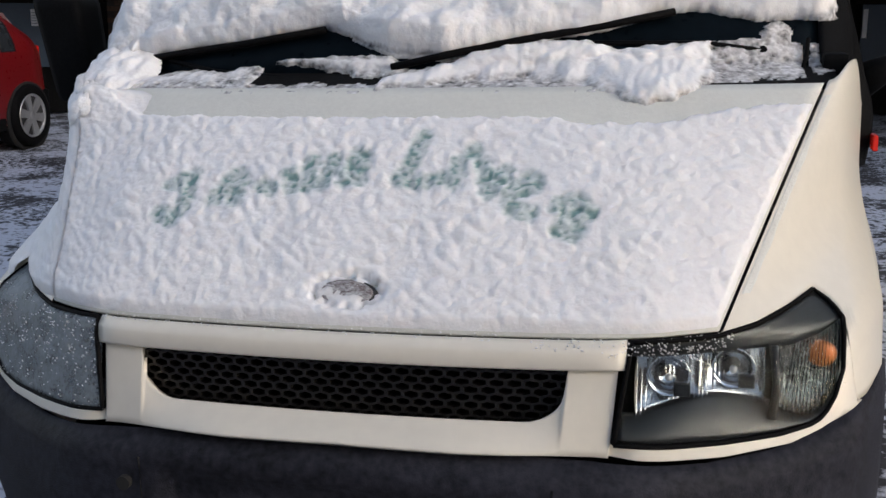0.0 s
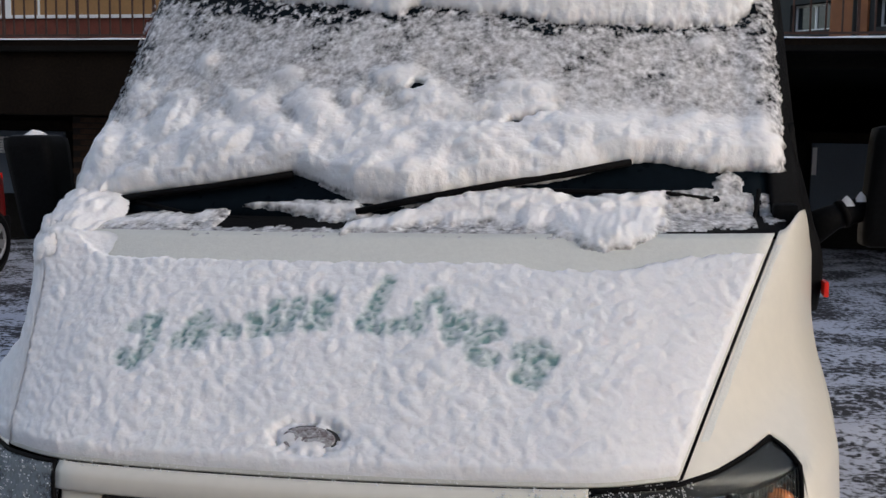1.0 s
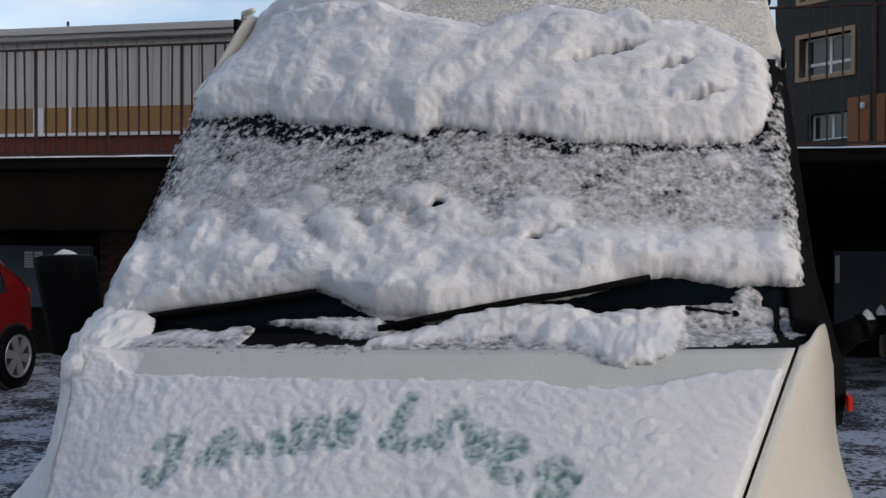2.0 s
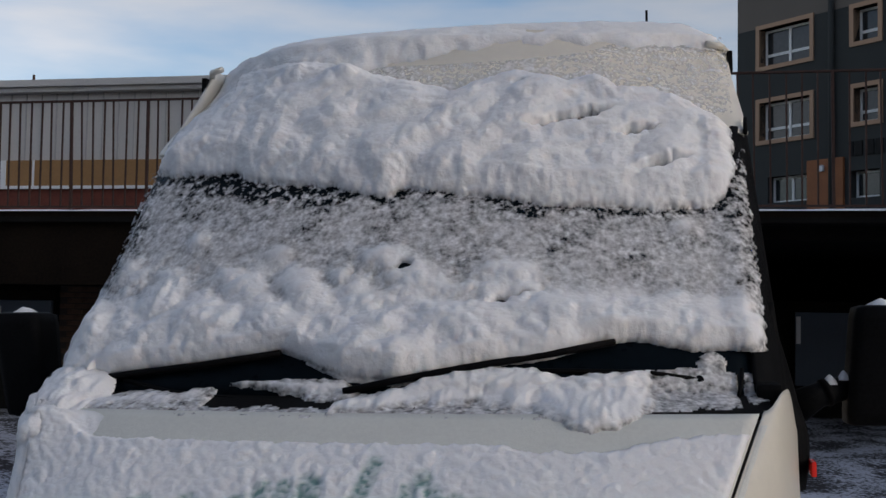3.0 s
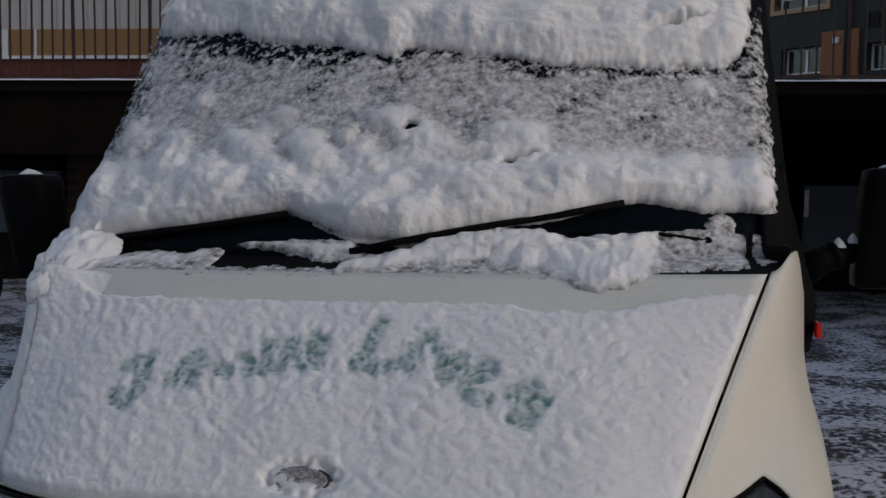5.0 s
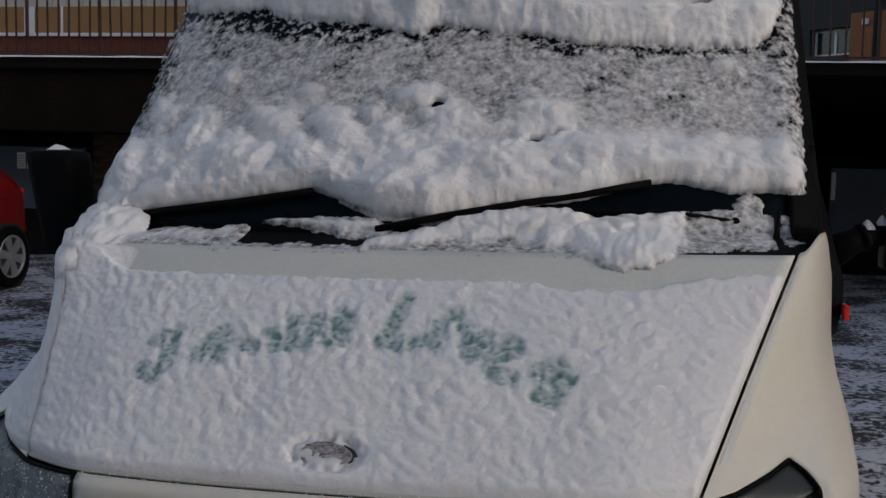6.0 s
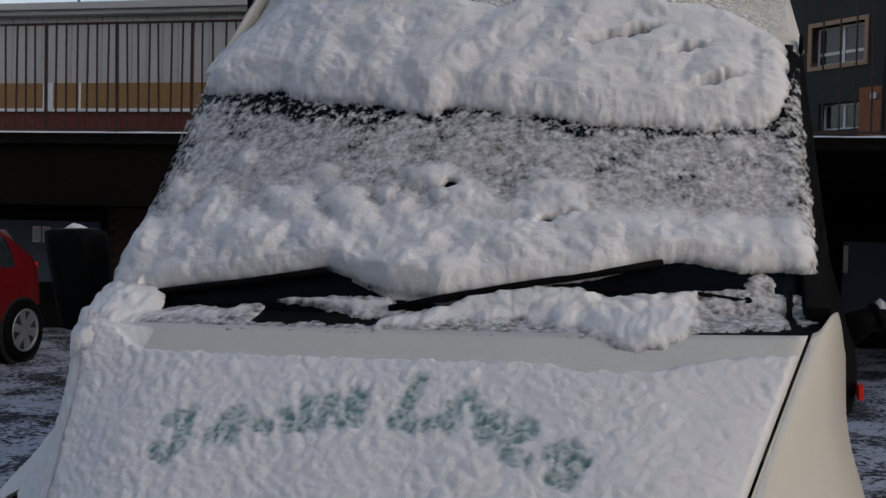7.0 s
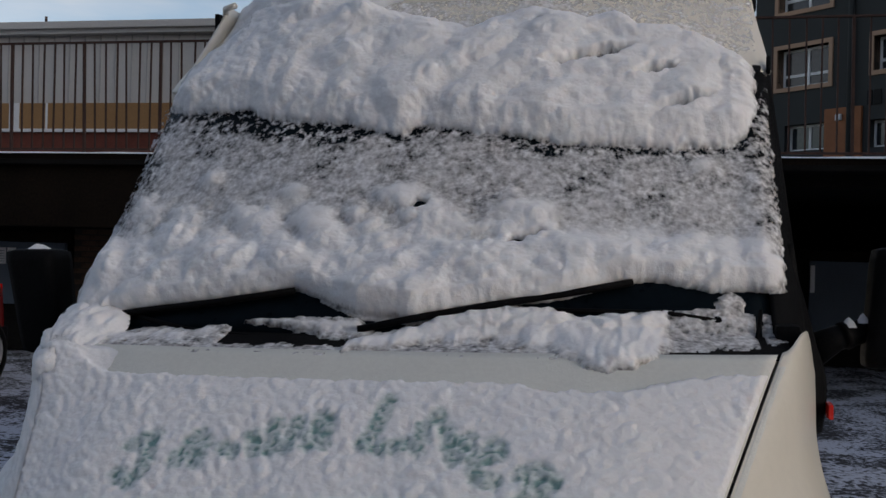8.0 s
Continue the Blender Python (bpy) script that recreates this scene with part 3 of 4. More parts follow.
def snow_sheet(name, xz, depth, height, nu, nv, normal, label, material=SNOW, dye=None):
    """Snow lying on a surface y = depth(x, z), height(x, z) thick along the normal."""
    w = nu + 1
    verts, hs, tint = [], [], []
    for j in range(nv + 1):
        for i in range(w):
            x, z = xz(i / nu, j / nv)
            h = height(x, z)
            d = dye(x, z) if dye else 0
            tint.append(d)
            hs.append(h)
            h = max(h, -0.003)
            verts.append((x, depth(x, z) + normal.y * h, z + normal.z * h))
    faces = []
    for j in range(nv):
        for i in range(nu):
            q = (j * w + i, j * w + i + 1, (j + 1) * w + i + 1, (j + 1) * w + i)
            if max(hs[k] for k in q) > 0:
                faces.append(q)
    ob = mesh_from(name, verts, faces, material)
    if dye:
        a = ob.data.attributes.new("dye", "FLOAT", "POINT")
        a.data.foreach_set("value", tint)
    ob.matrix_basis = VAN_POSE
    return tagged(ob, label, "snow", kind="stuff")


def lumps(x, z, s, seed):
    """Soft rounded lumps of a given size, about -0.5 to 1."""
    return nz(x / s, z / s, seed) + 0.5 * nz(2.1 * x / s, 2.1 * z / s, seed + 7)


def billow(x, z, s, seed):
    """Round puffs with narrow creases between them, about -0.5 to 1."""
    a, b = nz(x / s, z / s, seed), nz(2.3 * x / s, 2.3 * z / s, seed + 5)
    return 2.1 * math.sqrt(a * a + 0.008) + 0.7 * math.sqrt(b * b + 0.010) - 0.62


# green writing pressed into the bonnet snow: bars for the first word, letters for the second
STROKES = [
    [(-0.458, 1.098), (-0.425, 1.108)], [(-0.415, 1.115), (-0.408, 1.055)], [(-0.455, 1.052), (-0.418, 1.042)],
    [(-0.345, 1.085), (-0.305, 1.092)], [(-0.322, 1.118), (-0.345, 1.078)], [(-0.305, 1.112), (-0.300, 1.078)],
    [(-0.255, 1.102), (-0.232, 1.098)], [(-0.205, 1.122), (-0.185, 1.10)],
    [(-0.165, 1.142), (-0.162, 1.105), (-0.130, 1.108)], [(-0.120, 1.145), (-0.122, 1.108)],
    [(-0.075, 1.155), (-0.082, 1.112)], [(-0.060, 1.150), (-0.056, 1.115)],
    [(0.052, 1.186), (0.040, 1.135), (0.028, 1.117), (0.075, 1.112), (0.112, 1.118)],
    [(0.142, 1.148), (0.136, 1.112)], [(0.160, 1.165), (0.166, 1.157)],
    [(0.182, 1.142), (0.212, 1.098), (0.232, 1.128)],
    [(0.252, 1.092), (0.296, 1.110), (0.282, 1.122), (0.250, 1.098), (0.262, 1.070), (0.292, 1.066)],
    [(0.402, 1.068), (0.372, 1.085), (0.345, 1.078), (0.385, 1.056), (0.378, 1.036), (0.350, 1.044)],
]


def dye_at(x, z):
    if not (-0.5 < x < 0.45 and 1.02 < z < 1.21):
        return 0.0
    best = 9.0
    for st in STROKES:
        for (xa, za), (xb, zb) in zip(st, st[1:]):
            dx, dz = xb - xa, (zb - za) * 1.45
            t = clamp(((x - xa) * dx + (z - za) * 1.45 * dz) / (dx * dx + dz * dz))
            best = min(best, math.hypot(x - xa - t * dx, (z - za) * 1.45 - t * dz))
    blot = 0.46 + 0.9 * max(0.0, nz(x * 45, z * 80, 3.0)) + 1.1 * max(0.0, nz(x * 95, z * 170, 5.0))
    return clamp(step(0.027, 0.008, best + 0.006 * nz(x * 70, z * 110, 9.0)) * blot) * 0.78


def cover(x, z):
    """Lumpy thickness of the snow on bonnet and wing."""
    q = z * 1.9
    h = 0.0145 + 0.0038 * billow(x + q * 0.3, q * 0.8, 0.036, 1.0) + 0.0022 * nz(x * 62, q * 55, 2.0) + 0.003 * nz(x * 7, q * 7, 5.0)
    return h + 0.0011 * nz(x * 130, q * 120, 8.0)


def bonnet_height(x, z):
    edge = 1.232 + 0.006 * nz(x * 30, 2.0) + 0.004 * nz(x * 90, 4.0) + 0.016 * step(0.55, 0.72, x) - 0.012 * step(0.30, 0.36, x) * step(0.62, 0.5, x) + 0.075 * step(-0.62, -0.86, x)
    d = min(edge - z, (z - 0.906) * 1.0, (seam(z) - 0.003 + 0.003 * nz(z * 60, 6.0) - x) * 1.5, (seam(z) + 0.009 + 0.003 * nz(z * 50, 9.0) + x) * 2.2)
    corner = step(-0.60, -0.80, x) * step(1.15, 1.25, z) * step(1.286, 1.262, z)
    side = max(step(0.0, 0.016, d), corner)
    q = z * 1.9
    h = cover(x, z)
    oval = math.hypot((x + 0.012) / 0.068, (z - 0.951) / 0.026)
    h -= 0.0055 * step(1.25, 0.85, oval) + 0.016 * math.exp(-((oval - 0.86) / 0.17) ** 2) * clamp(0.25 + 1.5 * nz(x * 75, z * 130, 6.0) + 0.25 * step(-0.03, 0.04, x))
    h -= 0.006 * dye_at(x, z)
    h += (0.018 + 0.008 * lumps(x, q, 0.07, 14.0)) * corner
    return h * side - 0.002 * (1 - side)


snow_sheet("bonnet_snow", lambda u, v: ((lambda z: (lerp(-1.01, 1.01, u) * seam(z), z))(lerp(0.902, 1.288, v))), nose, bonnet_height, 380, 160, N_BONNET, "lumpy white snow on the bonnet with green writing", SNOW_DYED, dye_at)


def seam_snow(x, z):
    d = min(x - seam(z) - 0.010, seam(z) + 0.032 - 0.012 * (z - 0.9) + 0.006 * nz(z * 25, 4.0) - x)
    return -0.002 + (0.0030 + 0.0006 * nz(x * 60, z * 25, 3.0)) * step(0, 0.004, d)


snow_sheet("wing_frost", lambda u, v: ((lambda z: (seam(z) + lerp(0.0, 0.05, u), z))(lerp(0.95, 1.26, v))), nose, seam_snow, 24, 190, N_BONNET, "thin grey frost along the wing beside the bonnet", PAINT_FROST)


def left_wing_height(x, z):
    ax = -x
    h = cover(x, z) + 0.004 + 0.012 * step(1.14, 1.27, z)
    side = step(-0.002, 0.012, min(0.948 - ax, z - 0.908))
    return h * side - 0.0025


def left_wing_xz(u, v):
    x = -lerp(0.636, 0.95, u)
    low = line(LAMP_UP, -x) if x > -0.85 else lerp(0.896, 0.965, step(0.85, 0.93, -x))
    top = seam_height(-x) if x > -0.838 else lerp(1.292, 1.25, step(0.838, 0.95, -x))
    return x, lerp(low, max(top, low + 0.001) + 0.004, v)


def corner_pile(x, z):
    q = ((x + 0.842) / 0.150) ** 2 + ((z - 1.280) / 0.100) ** 2
    return 0.056 * max(0.0, 1 - q) ** 0.75 + (0.012 * billow(x, z * 1.3, 0.06, 14.0) + 0.004 * billow(x, z * 1.3, 0.025, 3.0)) * step(1.0, 0.6, q) - 0.003


snow_sheet("scuttle_snow", lambda u, v: (lerp(-0.992, -0.690, u), lerp(1.178, 1.382, v)), lambda x, z: lerp(nose(x, min(z, 1.29)), screen(x, z), step(1.20, 1.37, z)) - 0.006, corner_pile, 70, 60, N_SCREEN, "pile of snow in the corner of scuttle and wing")
snow_sheet("wing_snow", left_wing_xz, nose, left_wing_height, 90, 120, N_BONNET, "lumpy snow over the front wing")

# snow on windscreen and fascia
LOW = [(-0.94, 1.24), (-0.835, 1.255), (-0.808, 1.285), (-0.79, 1.337), (-0.527, 1.369), (-0.271, 1.404), (-0.208, 1.390), (-0.10, 1.352), (0.040, 1.340), (0.181, 1.369), (0.374, 1.389), (0.490, 1.421), (0.569, 1.429), (0.732, 1.403), (0.80, 1.408), (0.9, 1.402)]
MID = [(-0.90, 1.93), (-0.796, 1.909), (-0.572, 1.904), (-0.50, 1.870), (-0.409, 1.862), (-0.216, 1.842), (-0.094, 1.804), (-0.036, 1.838), (0.091, 1.816), (0.215, 1.797), (0.365, 1.771), (0.512, 1.770), (0.658, 1.762), (0.776, 1.766), (0.815, 1.80), (0.87, 1.93)]
TOP = [(-0.92, 2.31), (-0.55, 2.30), (-0.42, 2.292), (-0.30, 2.27), (-0.22, 2.235), (0.0, 2.165), (0.045, 2.146), (0.173, 2.200), (0.239, 2.218), (0.392, 2.172), (0.465, 2.192), (0.53, 2.145), (0.637, 2.146), (0.733, 2.098), (0.80, 2.05), (0.86, 1.98)]
BELLY = [(-0.9, 1.66), (-0.76, 1.643), (-0.48, 1.637), (-0.21, 1.617), (-0.10, 1.665), (-0.02, 1.660), (0.09, 1.598), (0.23, 1.641), (0.33, 1.611), (0.43, 1.549), (0.61, 1.552), (0.9, 1.537)]
EAVE = [(-0.9, 2.21), (-0.40, 2.205), (-0.30, 2.225), (-0.22, 2.255), (-0.08, 2.275), (0.20, 2.318), (0.49, 2.314), (0.66, 2.305), (0.9, 2.31)]
CLEFTS = [(0.40, 2.018, 0.070, 0.0080, 0.26), (0.455, 2.024, 0.024, 0.011, 0.26), (0.585, 1.970, 0.036, 0.0065, 0.22), (0.655, 1.866, 0.045, 0.0075, 0.22), (0.0, 1.618, 0.014, 0.006, 0.08), (0.25, 1.522, 0.018, 0.008, 0.04), (0.25, 2.138, 0.012, 0.006, 0.05), (0.30, 1.54, 0.02, 0.006, 0.04)]
MOUNDS = [(-0.05, 1.642, 0.05, 0.030, 0.018), (0.27, 1.60, 0.08, 0.030, 0.013), (0.70, 1.715, 0.035, 0.022, 0.014), (-0.62, 1.70, 0.03, 0.025, 0.016), (-0.35, 1.66, 0.04, 0.02, 0.012), (0.50, 2.17, 0.06, 0.05, 0.012), (0.42, 1.50, 0.09, 0.04, 0.018), (-0.02, 1.38, 0.12, 0.035, 0.02)]


@functools.cache
def screen_height(x, z):
    low, mid, top, belly = line(LOW, x), line(MID, x), line(TOP, x), line(BELLY, x)
    rag = 0.010 * nz(x * 22, z * 22, 11.0) + 0.006 * nz(x * 60, z * 60, 12.0)
    mid += rag
    fine = nz(x * 60, z * 75, 2.0) * 0.65 + nz(x * 130, z * 160, 3.0) * 0.6
    edge_r = 0.884 - 0.008 * step(1.5, 1.9, z) - x + 0.012 * nz(z * 30, 5.0) + 0.008 * nz(z * 90, 2.0)
    edge_l = x + lerp(0.925, 0.885, step(1.45, 1.95, z)) - 0.20 * clamp((z - 2.06) / 0.30) ** 1.4 + 0.008 * nz(z * 35, 8.0)
    sides = min(edge_r, edge_l)
    # upper mass
    up = min(z - mid, (top + 0.6 * rag - z) * 1.1, sides - 0.01 if x < 0 else sides - 0.03)
    h1 = -1.0
    if up > -0.01:
        h1 = 0.056 * math.sqrt(clamp(up / (0.15 if edge_l < up + 0.011 else 0.07))) + (0.018 * billow(x, z * 1.2, 0.19, 21.0) + 0.0062 * lumps(x, z * 1.28, 0.06, 22.0) + 0.0030 * billow(x, z * 1.28, 0.036, 23.0)) * step(0, 0.05, up) - 0.001
    # lower mass, thickest over the wipers
    lo = z - low - 0.4 * rag
    h2 = -1.0
    if lo > -0.01 and z < mid + 0.02:
        body = step(belly + 0.07, belly - 0.07, z)
        h2 = (0.010 + 0.038 * step(1.58, 1.42, z)) * math.sqrt(clamp(lo / 0.03)) * body + (0.019 * billow(x, z * 1.28, 0.15, 31.0) + 0.0065 * lumps(x, z * 1.28, 0.055, 32.0) + 0.0034 * billow(x, z * 1.28, 0.034, 33.0)) * body * step(0, 0.02, lo)
        # thin frozen layer above it
        thin = 0.0028 + 0.0012 * fine
        h2 = max((h2 + thin * body) * math.sqrt(clamp(edge_r / 0.05)), thin) * (1 if lo > 0 else 0) - (0.002 if lo <= 0 else 0)
        if edge_r < 0:
            h2 = -0.002
    h = max(h1, h2)
    for cx, cz, rx, rz, amount in MOUNDS:
        q = ((x - cx) / rx) ** 2 + ((z - cz) / rz) ** 2
        if q < 6:
            h += amount * math.exp(-q)
    for cx, cz, rx, rz, amount in CLEFTS:
        q = ((x - cx) / rx) ** 2 + ((z - cz - 0.25 * (x - cx) + 0.010 * nz(x * 50, z * 50, 17.0)) / rz) ** 2
        if q < 6:
            h -= amount * math.exp(-q)
    if z > mid and h < 0.0015 and sides > 0.02 and z > 2.03:
        h = 0.0015
    return h + 0.0009 * nz(x * 240, z * 240, 4.0) * (1 if h > 0.004 else 0)


def opacity(x, z):
    """How much of the glass the snow hides."""
    h = screen_height(x, z)
    mid = line(MID, x) + 0.010 * nz(x * 22, z * 22, 11.0) + 0.006 * nz(x * 60, z * 60, 12.0)
    a = 0.68 + 0.22 * nz(x * 9, z * 12, 6.0) - 0.10 * step(0.25, 0.06, mid - z)
    if z < mid:
        a -= 0.50 * step(0.045, 0.0, mid - z) * clamp(0.75 + 0.9 * nz(x * 8, 1.0))
        a -= 0.45 * step(-0.12, -0.25, x) * step(-0.78, -0.62, x) * step(0.085, 0.035, mid - z)
    a -= 0.28 * step(0.10, 0.0, 0.884 - x) + 0.45 * step(0.10, 0.0, x + 0.90) * step(1.5, 1.62, z)
    if z > 2.03 and h < 0.0045:
        away = min(abs(z - line(TOP, x)), abs(line(EAVE, x) - z))
        a = 0.16 + 0.34 * step(0.07, 0.0, away) + 0.25 * nz(x * 9, z * 9, 6.0) - 0.15 * step(0.3, 0.7, x)
    a += 26 * max(0.0, h - 0.0045)
    if mid < z < 2.04:
        a *= step(-0.02, 0.004, h)
    return clamp(a, 0.04, 1.0)


def under_snow(x, z):
    """Glass, and on its far side the pillar trim."""
    if x < -0.845 and z < 2.02:
        u = clamp((-x - 0.845) / (lerp(0.928, 0.898, (z - 1.30) / 0.72) - 0.845))
        return screen(x, z) + 0.07 * u ** 3
    if x > 0.77 and z < 2.02:
        u = clamp((x - 0.845) / (lerp(0.928, 0.898, (z - 1.30) / 0.72) - 0.845))
        return screen(x, z) + 0.07 * u ** 3 - 0.015 * (1 - u) * step(0.77, 0.846, x)
    return fascia(x, z)


snow_sheet("windscreen_snow", lambda u, v: (lerp(-0.94, 0.90, u), lerp(1.25, 2.36, v)), under_snow, screen_height, 560, 430, N_SCREEN, "thick and thin frozen snow over the windscreen", SNOW_THIN, opacity)

# snow on the scuttle
PATCHES = [
    (-0.80, -0.42, [(-0.80, 1.274), (-0.42, 1.286)], [(-0.80, 1.293), (-0.70, 1.308), (-0.61, 1.318), (-0.52, 1.312), (-0.46, 1.326), (-0.42, 1.320)], 0.016, 0.35),
    (-0.39, -0.055, [(-0.39, 1.330), (-0.31, 1.324), (-0.16, 1.302), (-0.055, 1.297)], [(-0.39, 1.336), (-0.27, 1.345), (-0.10, 1.346), (-0.055, 1.315)], 0.018, 0.10),
    (-0.47, -0.08, [(-0.47, 1.276), (-0.08, 1.277)], [(-0.47, 1.286), (-0.08, 1.290)], 0.006, 0.4),
    (-0.10, 0.46, [(-0.10, 1.276), (0.09, 1.292), (0.21, 1.297), (0.32, 1.290), (0.46, 1.270)], [(-0.10, 1.297), (-0.06, 1.308), (0.03, 1.326), (0.08, 1.343), (0.14, 1.362), (0.25, 1.373), (0.34, 1.372), (0.40, 1.352), (0.46, 1.348)], 0.030, 0.05),
    (-0.06, 0.40, [(-0.06, 1.277), (0.40, 1.277)], [(-0.06, 1.30), (0.40, 1.302)], 0.003, 1.6),
    (0.34, 0.62, [(0.34, 1.290), (0.41, 1.270), (0.48, 1.250), (0.54, 1.258), (0.60, 1.283), (0.62, 1.29)], [(0.34, 1.345), (0.49, 1.358), (0.62, 1.366)], 0.028, 0.05),
    (0.57, 0.805, [(0.57, 1.284), (0.805, 1.292)], [(0.57, 1.362), (0.72, 1.370), (0.805, 1.358)], 0.007, 0.7),
    (0.822, 0.868, [(0.82, 1.297), (0.87, 1.300)], [(0.82, 1.358), (0.87, 1.345)], 0.006, 1.0),
    (0.715, 0.785, [(0.715, 1.35), (0.785, 1.35)], [(0.715, 1.385), (0.75, 1.41), (0.785, 1.385)], 0.009, 0.4),
]


@functools.cache
def scuttle_height(x, z):
    h = -0.002
    speck = 0.7 * nz(x * 60, z * 90, 41.0) + 0.6 * nz(x * 120, z * 180, 42.0)
    for x0, x1, low, top, thick, rough in PATCHES:
        if x0 < x < x1:
            d = min(line(top, x) - z, z - line(low, x), (x - x0) * 0.7, (x1 - x) * 0.5) + 0.003 * speck + 0.005 * nz(x * 30, z * 60, 44.0)
            if d > 0:
                h = max(h, thick * clamp(d / 0.030) ** 0.62 * (1 + rough * speck) + (0.30 * thick * billow(x, z * 1.4, 0.05, 43.0) + 0.0016 * billow(x, z * 1.4, 0.02, 45.0)) * step(0, 0.012, d))
    return h


snow_sheet("scuttle_snow", lambda u, v: (lerp(-0.83, 0.88, u), lerp(1.245, 1.425, v)), lambda x, z: cowl(x, z) - 0.002, scuttle_height, 420, 80, N_SCREEN, "snow caught round the wipers on the scuttle", SNOW_THIN, lambda x, z: clamp(0.56 + 0.2 * nz(x * 25, z * 40, 3.0) + 45 * max(0.0, scuttle_height(x, z) - 0.005)))

# roof snow


def roof_snow():
    nu, nv = 170, 90
    verts, faces, hs = [], [], []
    for j in range(nv + 1):
        s = j / nv * 3.2 if j > 50 else j / nv * 0.9
        s = 0.006 * j if j <= 50 else 0.30 + (j - 50) * 0.055
        for i in range(nu + 1):
            x = lerp(-0.845, 0.835, i / nu)
            z = 2.18 + s
            if z < ROOF_Z:
                p = Vector((x, fascia(x, z), z))
                n = N_SCREEN
            else:
                k = z - ROOF_Z
                p = Vector((x, fascia(x, ROOF_Z) + k, ROOF_Z + 0.055 * step(0, 0.25, k)))
                n = N_SCREEN.lerp(Vector((0, 0, 1)), step(0, 0.15, k)).normalized()
            d = min(z - line(EAVE, x) + 0.020 * nz(x * 14, z * 14, 3.0) + 0.010 * nz(x * 45, z * 45, 1.0), 0.85 - abs(x - 0.005))
            far = lerp(1.0, 0.2, step(2.28, 2.36, z))
            h = 0.056 * clamp(d / lerp(0.12, 0.2, step(-0.2, -0.45, x))) ** 0.7 + far * (0.014 * billow(x, s, 0.10, 51.0) + 0.007 * billow(x, s, 0.045, 52.0)) * step(0, 0.04, d) - 0.002
            hs.append(h if d > 0 else -0.01)
            verts.append(p + n * max(h, -0.004))
    w = nu + 1
    for j in range(nv):
        for i in range(nu):
            q = (j * w + i, j * w + i + 1, (j + 1) * w + i + 1, (j + 1) * w + i)
            if max(hs[k] for k in q) > 0:
                faces.append(q)
    ob = mesh_from("roof_snow", verts, faces, SNOW)
    ob.matrix_basis = VAN_POSE
    return tagged(ob, "deep snow along the van roof edge", "snow", kind="stuff")


roof_snow()


def snow_cap(name, at, rx, ry, h, label):
    """A small rounded heap of snow."""
    verts, faces = [], []
    n, rings = 48, 14
    for r in range(rings + 1):
        t = r / rings
        for k in range(n):
            an = 2 * math.pi * k / n
            wob = 1 + 0.12 * nz(math.cos(an) * 2, math.sin(an) * 2, at[0])
            x, y = rx * t * math.cos(an) * wob, ry * t * math.sin(an) * wob
            verts.append((x, y, h * max(0.0, 1 - t ** 2.4) * (1 + 0.35 * nz(x * 28 + at[0], y * 28, at[1]) + 0.15 * nz(x * 70, y * 70, at[1])) - 0.012 * t))
    for r in range(rings):
        for k in range(n):
            faces.append((r * n + k, r * n + (k + 1) % n, r * n + n + (k + 1) % n, r * n + n + k))
    ob = mesh_from(name, verts, faces, SNOW)
    ob.matrix_basis = VAN_POSE @ pose(*at)
    return tagged(ob, label, "snow", kind="stuff")


for side in (1, -1):
    snow_cap("mirror_snow", (side * 1.185, 1.2, 1.503), 0.058, 0.055, 0.022, "small cap of snow on the door mirror")
snow_cap("mirror_snow", (1.05, 1.17, 1.325), 0.02, 0.02, 0.012, "crumbs of snow on the mirror arm")
snow_cap("mirror_snow", (1.085, 1.18, 1.335), 0.016, 0.016, 0.012, "crumbs of snow on the mirror arm")


# frost and snow crumbs on lamps and grille bar
def crumbs(name, spots, label, seed):
    rnd = random.Random(seed)
    bm = bmesh.new()
    for x0, x1, z0, z1, count, off in spots:
        for _ in range(count):
            x, z = rnd.uniform(x0, x1), lerp(z0, z1, rnd.random())
            r = rnd.uniform(0.0006, 0.0019)
            m = pose(x, nose(x, z) - off, z, rnd.uniform(0, 90), rnd.uniform(0, 90), 0) @ Matrix.Diagonal((1.4, 0.8, 1, 1))
            bmesh.ops.create_icosphere(bm, subdivisions=1, radius=r, matrix=m)
    ob = part(name, bm, SNOW, None, "", True)
    ob.matrix_basis = VAN_POSE
    return tagged(ob, label, "snow", kind="stuff")


crumbs("snow_crumbs", [(0.49, 0.66, 0.88, 0.902, 150, 0.003), (0.33, 0.49, 0.880, 0.905, 90, 0.008), (-0.48, 0.30, 0.898, 0.908, 130, 0.004), (0.55, 0.62, 0.85, 0.89, 40, 0.003)], "ice crumbs along the bonnet edge", 5)
crumbs("snow_crumbs", [(-0.87, -0.49, 0.80, 0.90, 300, 0.003), (-0.87, -0.49, 0.72, 0.80, 80, 0.003)], "frost crystals over the headlight", 6)


# ---- the setting ----
def ground_point(u, v):
    x = lerp(-1, 1, u)
    y = lerp(-1, 1, v)
    x, y = 70 * x * abs(x) ** 1.6, 4 + 120 * y * abs(y) ** 1.6
    near = step(16, 10, max(abs(x), abs(y - 4)))
    h = near * (0.035 * nz(x * 2.2, y * 2.2, 1.0) + 0.03 * nz(x * 5, y * 5, 2.0) + 0.02 * nz(x * 11, y * 11, 3.0))
    return x, y, h - 0.02


ground = tagged(mesh_from("ground", *grid(ground_point, 220, 220), GROUND), "trodden grey snow over dark asphalt", "ground", kind="structure")

